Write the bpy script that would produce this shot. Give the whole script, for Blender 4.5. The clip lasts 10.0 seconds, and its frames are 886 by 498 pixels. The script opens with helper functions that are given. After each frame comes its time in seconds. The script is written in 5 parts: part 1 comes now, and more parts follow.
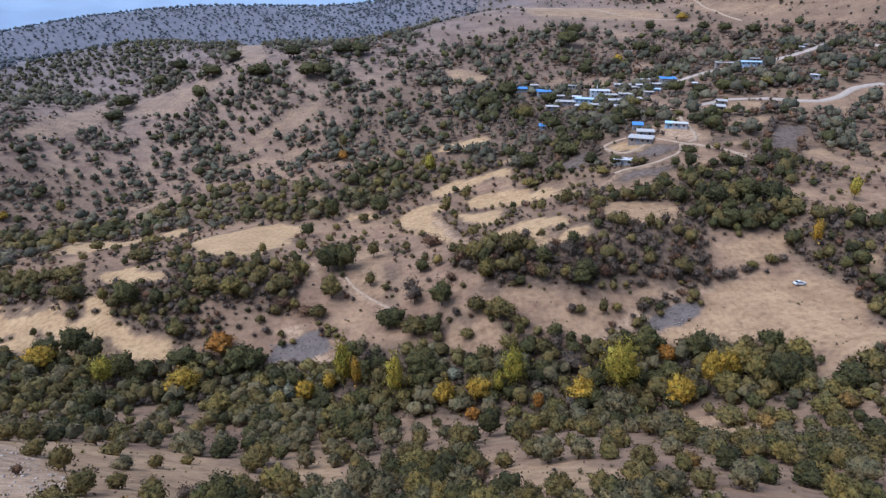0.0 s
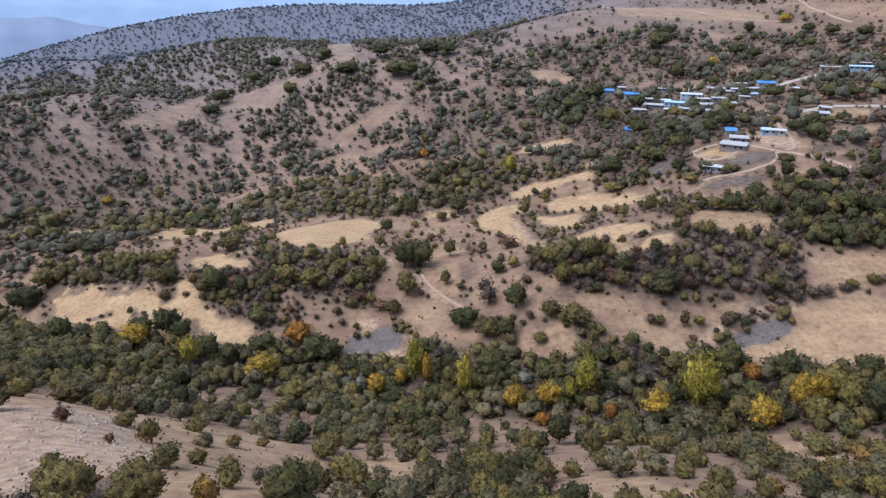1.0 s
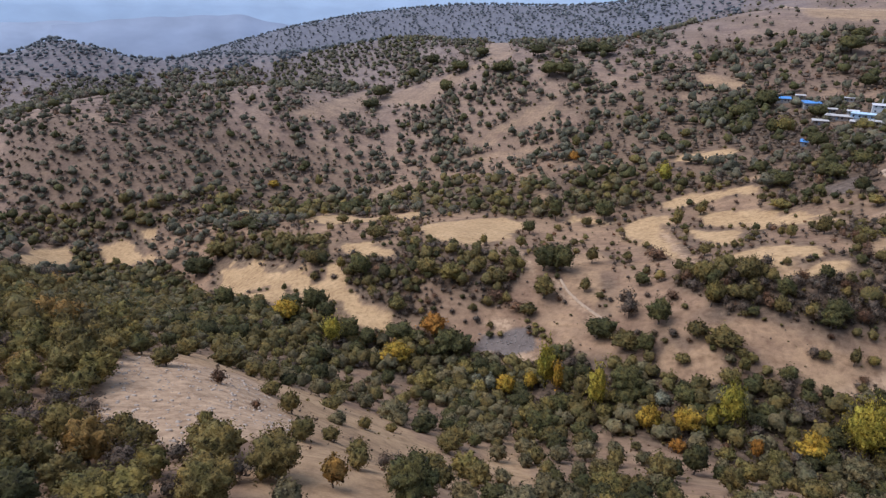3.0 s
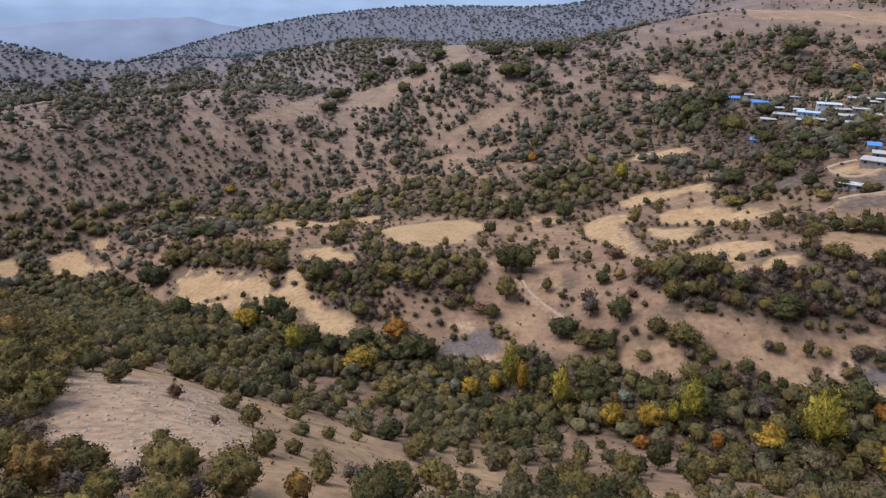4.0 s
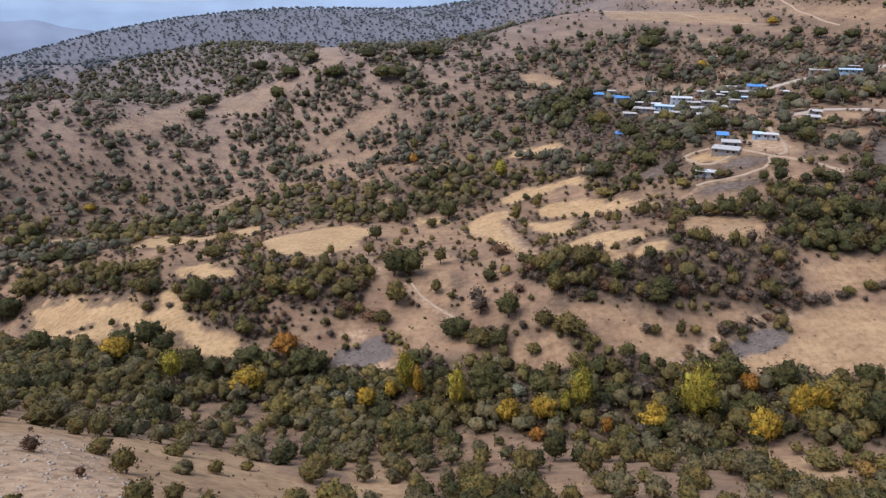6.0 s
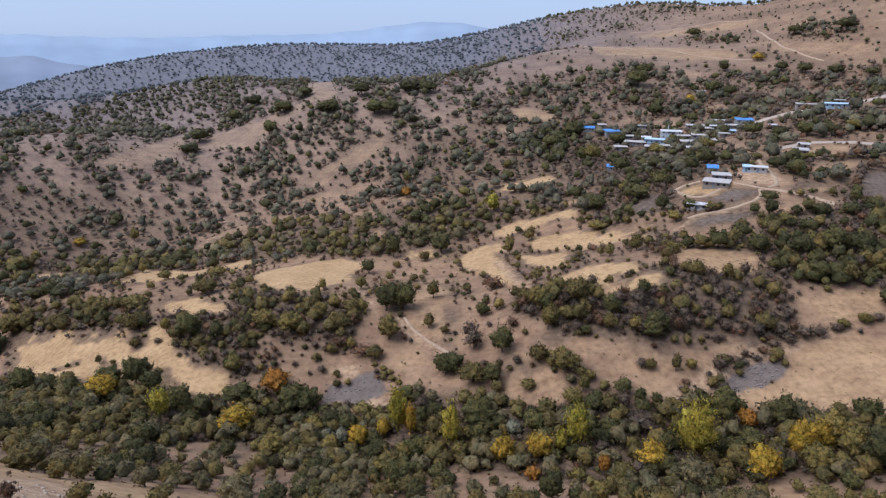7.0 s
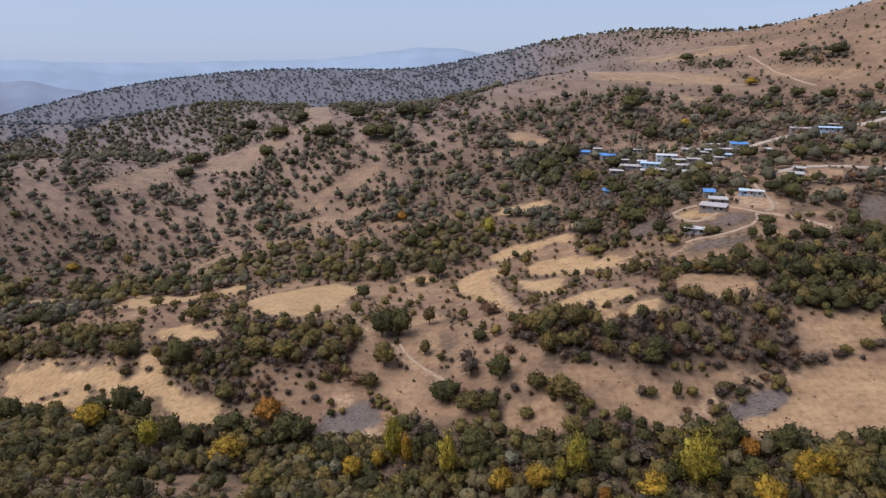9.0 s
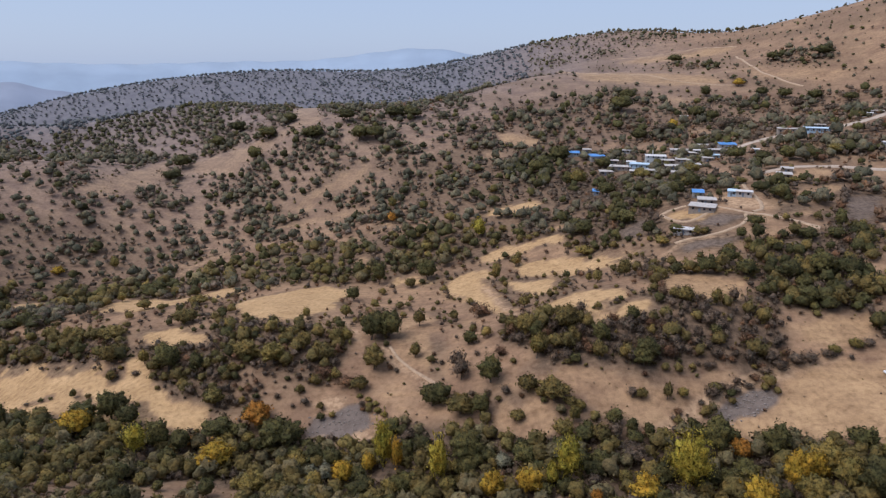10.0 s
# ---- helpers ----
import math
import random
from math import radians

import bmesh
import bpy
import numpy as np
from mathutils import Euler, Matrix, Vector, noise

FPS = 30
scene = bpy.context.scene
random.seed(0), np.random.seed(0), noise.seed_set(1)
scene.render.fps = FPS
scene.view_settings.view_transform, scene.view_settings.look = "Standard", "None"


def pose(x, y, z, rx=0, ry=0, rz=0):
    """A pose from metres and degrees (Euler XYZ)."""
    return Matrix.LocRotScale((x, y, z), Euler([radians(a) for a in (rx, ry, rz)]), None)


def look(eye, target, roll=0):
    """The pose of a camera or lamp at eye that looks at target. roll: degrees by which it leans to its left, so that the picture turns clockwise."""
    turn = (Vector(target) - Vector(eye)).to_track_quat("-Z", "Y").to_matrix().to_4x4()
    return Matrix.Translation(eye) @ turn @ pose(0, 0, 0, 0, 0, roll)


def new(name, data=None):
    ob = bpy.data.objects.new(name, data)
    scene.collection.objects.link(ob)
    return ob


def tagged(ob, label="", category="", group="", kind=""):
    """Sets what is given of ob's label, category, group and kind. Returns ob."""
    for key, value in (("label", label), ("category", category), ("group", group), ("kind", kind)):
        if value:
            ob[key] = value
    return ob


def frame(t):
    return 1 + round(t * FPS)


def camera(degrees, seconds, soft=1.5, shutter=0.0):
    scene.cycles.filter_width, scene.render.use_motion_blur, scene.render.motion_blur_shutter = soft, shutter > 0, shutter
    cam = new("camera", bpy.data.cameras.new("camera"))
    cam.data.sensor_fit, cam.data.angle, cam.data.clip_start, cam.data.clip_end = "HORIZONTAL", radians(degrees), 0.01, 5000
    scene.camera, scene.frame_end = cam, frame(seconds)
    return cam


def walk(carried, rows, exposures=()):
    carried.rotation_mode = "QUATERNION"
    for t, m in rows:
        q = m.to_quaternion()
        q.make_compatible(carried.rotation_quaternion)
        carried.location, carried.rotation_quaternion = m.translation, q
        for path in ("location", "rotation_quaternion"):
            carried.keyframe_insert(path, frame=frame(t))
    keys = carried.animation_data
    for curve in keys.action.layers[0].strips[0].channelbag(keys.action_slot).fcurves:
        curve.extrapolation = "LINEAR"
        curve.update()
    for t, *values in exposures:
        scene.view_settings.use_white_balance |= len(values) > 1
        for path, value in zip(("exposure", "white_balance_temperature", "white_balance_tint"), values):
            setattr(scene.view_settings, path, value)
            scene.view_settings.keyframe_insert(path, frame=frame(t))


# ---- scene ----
cam = camera(69.6, 10.0, 1.3)
# seconds, place in metres, heading to the left, pitch, lean
PATH = [
    (0.0, -0.00, 0.00, 120.00, 0.00, -21.41, -0.04),
    (0.5, -0.07, 0.15, 119.99, 3.82, -21.40, 0.02),
    (1.0, -0.16, 0.33, 119.95, 7.33, -21.42, 0.01),
    (1.5, -0.27, 0.48, 119.95, 12.86, -21.47, 0.09),
    (2.0, -0.33, 0.61, 119.93, 18.73, -21.50, 0.04),
    (2.5, -0.40, 0.79, 119.92, 20.43, -21.43, 0.01),
    (2.7, -0.48, 1.03, 119.92, 20.82, -21.47, 0.00),
    (3.8, -0.90, 2.31, 119.94, 19.09, -21.33, 0.00),
    (4.0, -0.98, 2.55, 119.95, 17.10, -21.29, 0.00),
    (4.5, -1.05, 3.33, 119.94, 13.95, -21.33, 0.00),
    (5.0, -1.10, 4.17, 120.01, 10.21, -21.35, -0.02),
    (5.5, -1.18, 5.09, 120.04, 7.60, -21.38, 0.00),
    (5.7, -1.20, 5.42, 120.05, 6.97, -21.39, 0.00),
    (6.8, -1.34, 7.22, 120.15, 5.67, -19.08, 0.00),
    (7.0, -1.37, 7.55, 120.17, 5.63, -18.30, 0.01),
    (7.5, -1.42, 8.15, 120.23, 5.58, -17.15, -0.00),
    (8.0, -1.45, 8.78, 120.22, 5.54, -16.60, -0.01),
    (8.5, -1.49, 9.53, 120.23, 5.54, -16.35, -0.03),
    (9.0, -1.57, 10.37, 120.23, 5.28, -16.23, -0.03),
    (9.5, -1.64, 11.13, 120.22, 4.75, -16.18, -0.04),
    (10.0, -1.62, 11.63, 120.22, 4.35, -16.15, -0.03),
]
# seconds, stops, white balance: the clip's own camera drifts a little
EXPOSURES = [(0.0, 0.58, 5000, 12), (0.5, 0.69, 5080, 12), (1.5, 0.68, 5200, 13), (2.0, 0.6, 5280, 13), (2.5, 0.5, 5400, 13), (4.0, 0.5, 5600, 13), (5.5, 0.6, 5730, 13), (7.0, 0.52, 5480, 13), (8.0, 0.36, 5900, 14), (8.5, 0.37, 5900, 14), (9.0, 0.36, 5900, 15), (9.5, 0.41, 5880, 14), (10.0, 0.38, 5880, 14)]
walk(cam, [(t, pose(x, y, z, 90 + pitch, 0, heading) @ pose(0, 0, 0, 0, 0, lean)) for t, x, y, z, heading, pitch, lean in PATH], EXPOSURES)

# ---- sky and light: a pale overcast afternoon ----
SUN_UP, SUN_ROUND = radians(58), radians(250)
world = bpy.data.worlds.new("overcast_sky")
scene.world = world
world.use_nodes = True
wn = world.node_tree.nodes
sky = wn.new("ShaderNodeTexSky")
sky.sky_type, sky.sun_disc = "NISHITA", False
sky.sun_elevation, sky.sun_rotation = SUN_UP, SUN_ROUND
sky.air_density, sky.dust_density, sky.ozone_density = 1.0, 1.0, 1.5
cloud = wn.new("ShaderNodeMix")  # an even deck of cloud over the clear sky
cloud.data_type = "RGBA"
cloud.inputs[0].default_value = 0.8
cloud.inputs[7].default_value = (3.6, 4.22, 5.3, 1)
world.node_tree.links.new(sky.outputs["Color"], cloud.inputs[6])
world.node_tree.links.new(cloud.outputs[2], wn["Background"].inputs["Color"])
wn["Background"].inputs["Strength"].default_value = 0.10
sun_data = bpy.data.lights.new("sun", "SUN")
sun_data.energy, sun_data.angle, sun_data.color = 2.5, radians(50), (1.0, 0.93, 0.84)
sun = new("sun", sun_data)
toward = Vector((math.sin(SUN_ROUND) * math.cos(SUN_UP), math.cos(SUN_ROUND) * math.cos(SUN_UP), math.sin(SUN_UP)))
sun.matrix_world = look(toward * 400, (0, 0, 0))

# Land forms: one row of control heights across the valley for each step up it.
LAND = []


def land_row(*heights):
    LAND.append(heights)


land_row(106.4, 107.5, 107.9, 107.1, 105.4, 104.6, 105.4, 106.3, 106.6, 105.6, 103.4, 100.3, 96.9)
land_row(96.6, 101, 103.7, 103.4, 101.7, 100.4, 100.4, 100.7, 100.5, 98.9, 95.6, 90.4, 84.3)
land_row(87.2, 94.2, 98.5, 98.1, 96.1, 95, 94.8, 94.7, 93.8, 91.8, 87.7, 80.9, 72.4)
land_row(80.1, 85.8, 89.1, 88.4, 87.3, 87.5, 87.9, 87.3, 85.6, 83.1, 78.8, 71.8, 63.3)
land_row(74.1, 75.9, 76.2, 75.1, 76.4, 78.5, 79.1, 77.4, 75.2, 72.6, 68.6, 63.2, 56.8)
land_row(65.1, 64.7, 64.1, 63.2, 64.7, 67.1, 65.7, 62.9, 62.9, 60.4, 56.9, 54.5, 51.5)
land_row(52.5, 51.8, 51.9, 53.4, 53.9, 44.5, 36.8, 42.2, 50.3, 46.6, 43.6, 45.3, 46.6)
land_row(37.7, 36.4, 35.6, 34.6, 29.6, 26, 19.7, 23.3, 31.2, 27.2, 33.6, 38.5, 42.2)
land_row(21.7, 18.2, 13.8, 12.1, 11.4, 1.7, 1.7, 2.6, 3.5, 5.4, 28.1, 32.9, 39)
land_row(5, -1.9, -13.1, -14.8, 0.6, -6.8, -8.9, 9, 27.8, 17.2, 24.4, 30.6, 39.2)
land_row(-10.7, -26.6, -37.4, -29.4, -6.6, 11.2, 24.5, 17.4, 44.3, 40, 43.8, 43.6, 43.5)
land_row(-9.9, -24.7, -35.1, -17.2, 7.3, 8.8, 9.5, 7.1, 25.6, 50.6, 46.4, 49.7, 50.3)
land_row(16.2, 56.3, 22.8, -13.8, -23.8, -11.8, 3.9, 13, 32.3, 65.9, 51.4, 53.2, 58.6)
land_row(-3, 27.4, 54.8, 24, -23.2, -21, 2.8, 22, 33.3, 56, 64.7, 70, 72.5)
land_row(20.6, 14.1, 35.3, 53.8, 48, -0.2, 5.6, 33.7, 40.8, 56.1, 84.1, 92.2, 92.2)
land_row(80.1, 37.6, -13.2, 10.6, 55.3, 21.4, 64.6, 63.8, 58.9, 60.5, 75.6, 86.5, 118.8)
land_row(-6.4, 120.1, 66, 28.1, 7.3, 31, 90.7, 74, 97.1, 77.9, 87, 125.6, 178.7)
land_row(-50.1, 0.6, 11.4, 67.7, 55.5, 88.9, 69.4, 63.3, 133.2, 101.9, 129.2, 197.8, 247.4)
land_row(-6.7, -17.3, -32.4, 13.6, 18.3, 65.4, 57.5, 47.2, 100.1, 98.3, 156.2, 240.5, 275.3)
land_row(-22.7, -31.6, -49.7, -59.2, -51.8, -15.6, 25.2, 59.9, 95.4, 130.4, 201.8, 228.8, 227.5)
land_row(-88.9, -62.2, -25.1, 2.6, 3.4, 9.5, 39.2, 85.7, 142.5, 181.7, 168.2, 135.1, 121.8)
land_row(-178.3, -128.8, -59.9, 27.9, 89.1, 100.3, 93.2, 104.1, 176, 205.4, 108.5, 44.9, 10.8)
land_row(-271.3, -221.8, -173.7, -99.8, 27, 105.3, 125.9, 99.5, 127.5, 151.8, 61.2, -13.8, -75.2)
land_row(-367.1, -309.2, -250, -176.9, -81.8, 7.9, 61.1, 44.6, 51.8, 66.1, -0.8, -68.5, -135.3)
land_row(-463.1, -385.9, -306, -222.8, -143.6, -76.6, -38.2, -33, -18.3, -15, -61.7, -118.9, -180.2)
land_row(-557.8, -457.9, -359.3, -268.3, -193.6, -142.7, -125.2, -122.8, -94, -77.1, -107.4, -160.1, -219.1)

FIELDS = []


def field(kind, *corners):
    FIELDS.append((kind, corners))


field("meadow", (65, 256), (80, 256), (95, 251), (93, 240), (81, 233), (71, 239), (65, 239))
field("meadow", (101, 214), (107, 225), (116, 229), (130, 227), (125, 215), (113, 213))
field("bare", (6, 209), (21, 207), (39, 201), (47, 198), (65, 201), (89, 205), (82, 200), (69, 195), (60, 188), (50, 180), (28, 186), (25, 192), (13, 197))
field("bare", (-3, 195), (13, 195), (21, 187), (21, 177), (9, 177), (-1, 185))
field("bare", (-41, 265), (-25, 282), (-20, 246), (-22, 221), (-17, 209), (-25, 208), (-34, 218), (-41, 234))
field("bare", (136, 319), (164, 330), (156, 314), (135, 311))
field("meadow", (1, 571), (18, 571), (44, 552), (31, 540), (4, 550))
field("bare", (-10, 534), (11, 534), (6, 516), (-10, 519))
field("bare", (-306, 478), (-313, 517), (-304, 576), (-284, 558), (-284, 507), (-290, 483))
field("bare", (-248, 588), (-217, 595), (-180, 582), (-198, 571), (-230, 569))
field("bare", (-216, 696), (-308, 1131), (-158, 602), (-174, 597), (-193, 624))
field("bare", (-165, 477), (-148, 498), (-131, 508), (-116, 525), (-98, 526), (-91, 513), (-110, 494), (-126, 484), (-140, 470), (-155, 461))
field("bare", (-125, 461), (-100, 465), (-84, 472), (-85, 453), (-108, 443), (-121, 446))
field("bare", (-86, 510), (-45, 508), (-44, 498), (-80, 503))
field("bare", (159, 673), (204, 680), (193, 658), (166, 657))
field("bare", (-83, 375), (-70, 371), (-69, 344), (-80, 352))
field("bare", (-86, 414), (-72, 427), (-63, 430), (-58, 423), (-70, 414), (-80, 406))
field("bare", (-211, 399), (-200, 420), (-183, 430), (-179, 420), (-194, 407), (-202, 394))
field("bare", (148, 389), (168, 400), (207, 391), (203, 383), (180, 371), (154, 365))
field("bare", (145, 341), (166, 359), (184, 368), (200, 366), (176, 351), (152, 339))
field("bare", (87, 540), (103, 548), (97, 514), (85, 521))
field("bare", (157, 560), (180, 576), (172, 544), (153, 536))
field("bare", (112, 535), (140, 543), (131, 513), (112, 515))
field("bare", (98, 636), (128, 653), (124, 630), (100, 625))
field("meadow", (91, 1030), (188, 893), (223, 771), (250, 724), (151, 716), (92, 711))
field("meadow", (173, 1025), (244, 983), (303, 952), (314, 901), (272, 920), (203, 972))
field("bare", (260, 793), (308, 733), (355, 673), (326, 674), (280, 714))
field("bare", (34, 371), (44, 367), (41, 350), (31, 357))
field("bare", (46, 305), (58, 305), (69, 297), (63, 289), (49, 294))
field("bare", (-339, 306), (-331, 310), (-308, 317), (-307, 310), (-330, 304))
field("meadow", (-90, 72), (-108, 102), (-110, 119), (-83, 107), (-81, 122), (-60, 112), (-38, 95), (-19, 80), (-36, 39), (-49, 56), (-53, 51), (-62, 54))
field("meadow", (-91, 77), (-108, 102), (-110, 117), (-82, 103), (-88, 102), (-88, 88), (-94, 83))
field("meadow", (-81, 112), (-78, 121), (-58, 109), (-42, 99), (-34, 85), (-43, 87), (-57, 93), (-69, 99))
field("meadow", (-36, 39), (-39, 44), (-35, 51), (-27, 57), (-23, 52))
field("meadow", (-30, 102), (-25, 106), (-15, 96), (-15, 89), (-19, 71), (-27, 92))
field("meadow", (79, 191), (90, 200), (103, 204), (123, 206), (135, 203), (137, 186), (131, 167), (117, 150), (110, 157), (109, 170), (97, 176), (82, 178), (63, 179), (56, 181))
field("meadow", (60, 131), (66, 133), (71, 118), (68, 109), (59, 109), (56, 117))
field("meadow", (-79, 93), (-74, 102), (-64, 110), (-43, 102), (-36, 87), (-47, 88), (-58, 86), (-61, 84), (-47, 62), (-54, 61))
field("meadow", (-40, 130), (-30, 121), (-17, 106), (-17, 91), (-22, 89), (-31, 102))
field("meadow", (3, 80), (12, 96), (22, 93), (28, 83), (32, 73), (31, 67), (4, 75))
field("meadow", (103, 222), (118, 229), (130, 227), (127, 216), (113, 216))
field("bare", (110, 170), (114, 164), (115, 154), (102, 141), (98, 145))
field("bare", (200, 283), (194, 300), (191, 326), (165, 296), (177, 288), (188, 276))
field("bare", (218, 326), (225, 321), (209, 295), (204, 298))
field("meadow", (150, 213), (161, 216), (150, 197), (147, 204))
field("meadow", (-78, 112), (-67, 115), (-48, 107), (-42, 98), (-48, 89), (-57, 88))
field("meadow", (-93, 90), (-96, 105), (-80, 104), (-75, 117), (-61, 121), (-41, 106), (-28, 95), (-60, 56))
field("meadow", (-37, 155), (-30, 136), (-20, 98), (-23, 97), (-35, 135))
field("meadow", (64, 145), (72, 139), (76, 122), (70, 112), (65, 126), (60, 132))
field("meadow", (7, 111), (16, 108), (15, 94), (7, 96))
field("straw", (-127, 290), (-125, 319), (-106, 328), (-87, 328), (-74, 323), (-70, 308), (-75, 280), (-80, 261), (-103, 263), (-113, 274))
field("straw", (-207, 303), (-226, 363), (-180, 340), (-155, 352), (-137, 351), (-138, 336), (-156, 312), (-168, 289))
field("straw", (-231, 259), (-211, 256), (-161, 239), (-147, 228), (-151, 241), (-144, 244), (-138, 231), (-132, 223), (-117, 215), (-102, 210), (-97, 202), (-104, 196), (-108, 193), (-117, 201), (-127, 208), (-139, 214), (-163, 222), (-190, 219), (-213, 236))
field("straw", (-157, 264), (-141, 265), (-118, 249), (-113, 239), (-131, 244), (-152, 253))
field("straw", (-25, 315), (-11, 329), (3, 325), (-2, 314), (1, 297), (10, 259), (7, 247), (-2, 258), (-10, 284), (-21, 298))
field("straw", (5, 308), (31, 289), (26, 259), (15, 272), (7, 290))
field("straw", (8, 324), (20, 322), (47, 312), (65, 291), (61, 281), (48, 288), (33, 286), (29, 298), (11, 308))
field("straw", (16, 252), (34, 256), (50, 249), (53, 241), (40, 235), (33, 230), (20, 242))
field("straw", (33, 228), (52, 239), (60, 236), (58, 225), (46, 224), (34, 223))
field("straw", (-10, 342), (3, 353), (34, 350), (42, 345), (36, 337), (18, 338), (-3, 334))
field("straw", (-7, 404), (24, 401), (34, 414), (26, 425), (0, 422))
field("gravel", (-66, 200), (-56, 204), (-39, 201), (-39, 196), (-44, 192), (-61, 193))
field("pale", (-66, 210), (-49, 209), (-45, 203), (-58, 206))
field("straw", (86, 333), (100, 330), (105, 319), (99, 311), (84, 319))
field("tilled", (94, 310), (108, 320), (121, 315), (117, 307), (104, 301))
field("pale", (115, 345), (136, 342), (132, 324), (114, 325))
field("tilled", (178, 344), (195, 351), (174, 310), (158, 307))
field("tilled", (80, 293), (95, 295), (110, 289), (98, 281), (82, 281))
field("straw", (-57, 333), (-32, 330), (-31, 320), (-53, 323))
field("tilled", (58, 324), (74, 335), (78, 329), (72, 310), (62, 314))
field("straw", (-346, 229), (-365, 256), (-359, 270), (-339, 260), (-331, 239), (-307, 204))
field("straw", (-343, 277), (-324, 287), (-310, 281), (-275, 268), (-296, 266), (-322, 261))
field("straw", (-326, 294), (-309, 301), (-303, 289), (-313, 285))
field("straw", (-280, 333), (-257, 358), (-249, 346), (-270, 326))
field("pale", (-86, 68), (-92, 81), (-87, 86), (-86, 99), (-71, 91), (-56, 74), (-50, 59), (-54, 52), (-63, 55), (-76, 60))
field("gravel", (63, 185), (74, 194), (84, 198), (88, 197), (85, 191), (76, 186), (65, 182))
field("tilled", (179, 347), (202, 354), (193, 335), (169, 304), (161, 310))
field("straw", (-77, 90), (-71, 89), (-52, 70), (-48, 62), (-54, 61))
field("gravel", (63, 183), (68, 188), (77, 195), (88, 198), (87, 194), (81, 188), (71, 184))
field("gravel", (-64, 196), (-63, 203), (-50, 206), (-39, 203), (-39, 196), (-51, 193))

field("bare", (-325, 469), (-320, 500), (-313, 546), (-315, 605), (-299, 590), (-293, 533), (-293, 497), (-306, 475))
field("bare", (-284, 572), (-259, 584), (-223, 589), (-196, 585), (-194, 569), (-215, 556), (-219, 535), (-244, 548), (-267, 552))
field("bare", (-204, 676), (-316, 1137), (-161, 606), (-162, 593), (-182, 601), (-190, 589), (-209, 593), (-191, 605))
field("bare", (-163, 477), (-145, 498), (-132, 514), (-116, 524), (-98, 516), (-109, 493), (-132, 485), (-148, 478))
field("bare", (-168, 455), (-133, 465), (-109, 465), (-92, 464), (-95, 453), (-118, 452), (-146, 449))
field("bare", (-82, 513), (-50, 512), (-49, 502), (-75, 503))
field("bare", (-214, 401), (-202, 417), (-185, 430), (-180, 420), (-198, 407), (-202, 387))
field("bare", (138, 324), (147, 326), (158, 322), (150, 312), (139, 311))
field("bare", (157, 356), (181, 365), (197, 364), (186, 352), (162, 342))
field("tilled", (120, 280), (129, 287), (136, 284), (133, 275), (125, 272))
field("straw", (-227, 255), (-195, 221), (-178, 210), (-165, 208), (-149, 202), (-134, 197), (-124, 196), (-109, 195), (-98, 198), (-100, 208), (-103, 212), (-116, 214), (-130, 224), (-139, 237), (-144, 245), (-153, 247), (-151, 239), (-150, 232), (-157, 235), (-191, 245), (-218, 254))
field("pale", (-90, 69), (-93, 76), (-97, 85), (-88, 87), (-81, 93), (-70, 88), (-54, 73), (-48, 64), (-53, 62), (-50, 54), (-50, 48), (-54, 46), (-59, 46), (-60, 43), (-66, 42), (-69, 50), (-76, 55), (-78, 61))

ZONES = []


def zone(kind, *corners):
    ZONES.append((kind, corners))


zone("copse", (72, 273), (78, 262), (91, 263), (100, 260), (97, 248), (81, 250), (70, 257))
zone("mixedwood", (108, 284), (123, 290), (145, 297), (164, 295), (144, 255), (110, 256), (96, 246))
zone("mixedwood", (42, 318), (51, 355), (74, 385), (90, 374), (87, 343), (75, 318), (60, 309), (50, 307))
zone("brake", (59, 276), (73, 276), (71, 255), (62, 249), (57, 256))
zone("brake", (52, 232), (62, 248), (64, 241), (91, 242), (92, 232), (71, 227))
zone("darkgrove", (4, 456), (15, 501), (33, 521), (48, 528), (57, 503), (49, 477), (32, 463))
zone("brownwood", (35, 425), (44, 468), (68, 486), (79, 470), (81, 415), (69, 386), (53, 386))
zone("hillwood", (-492, 679), (-458, 761), (-346, 787), (-279, 723), (-277, 684), (-344, 674), (-421, 660))
zone("scrub", (-494, 343), (-412, 375), (-393, 434), (-343, 434), (-279, 451), (-232, 439), (-218, 411), (-298, 357), (-358, 314), (-418, 276))
zone("belt", (-353, 270), (-258, 259), (-209, 222), (-173, 209), (-142, 199), (-128, 206), (-111, 191), (-95, 192), (-74, 202), (-58, 188), (-36, 189), (-28, 198), (-4, 186), (7, 178), (24, 178), (47, 180), (69, 183), (80, 182), (102, 173), (119, 161), (102, 133), (88, 143), (70, 152), (41, 145), (-2, 153), (-47, 169), (-93, 168), (-122, 155), (-140, 135), (-210, 156))
zone("slope", (-210, 156), (-140, 135), (-122, 155), (-93, 168), (-47, 169), (-2, 153), (41, 145), (70, 152), (102, 133), (62, 77), (-46, 42), (-63, 107), (-83, 104), (-97, 100), (-109, 94))
zone("gully", (-249, 146), (-309, 235), (-263, 259), (-192, 212), (-111, 150), (-106, 100), (-103, 86), (-115, 64))
zone("spur", (-115, 64), (-102, 83), (-78, 59), (-66, 59), (-53, 48), (-49, 55), (-36, 39), (-55, 27))
zone("thicket", (-122, 265), (-78, 254), (-55, 239), (-59, 215), (-99, 227), (-115, 242))
zone("thicket", (-146, 249), (-111, 239), (-89, 207), (-98, 206), (-131, 225))
zone("brake", (3, 239), (57, 224), (105, 240), (94, 205), (79, 206), (48, 202), (21, 207), (3, 226))
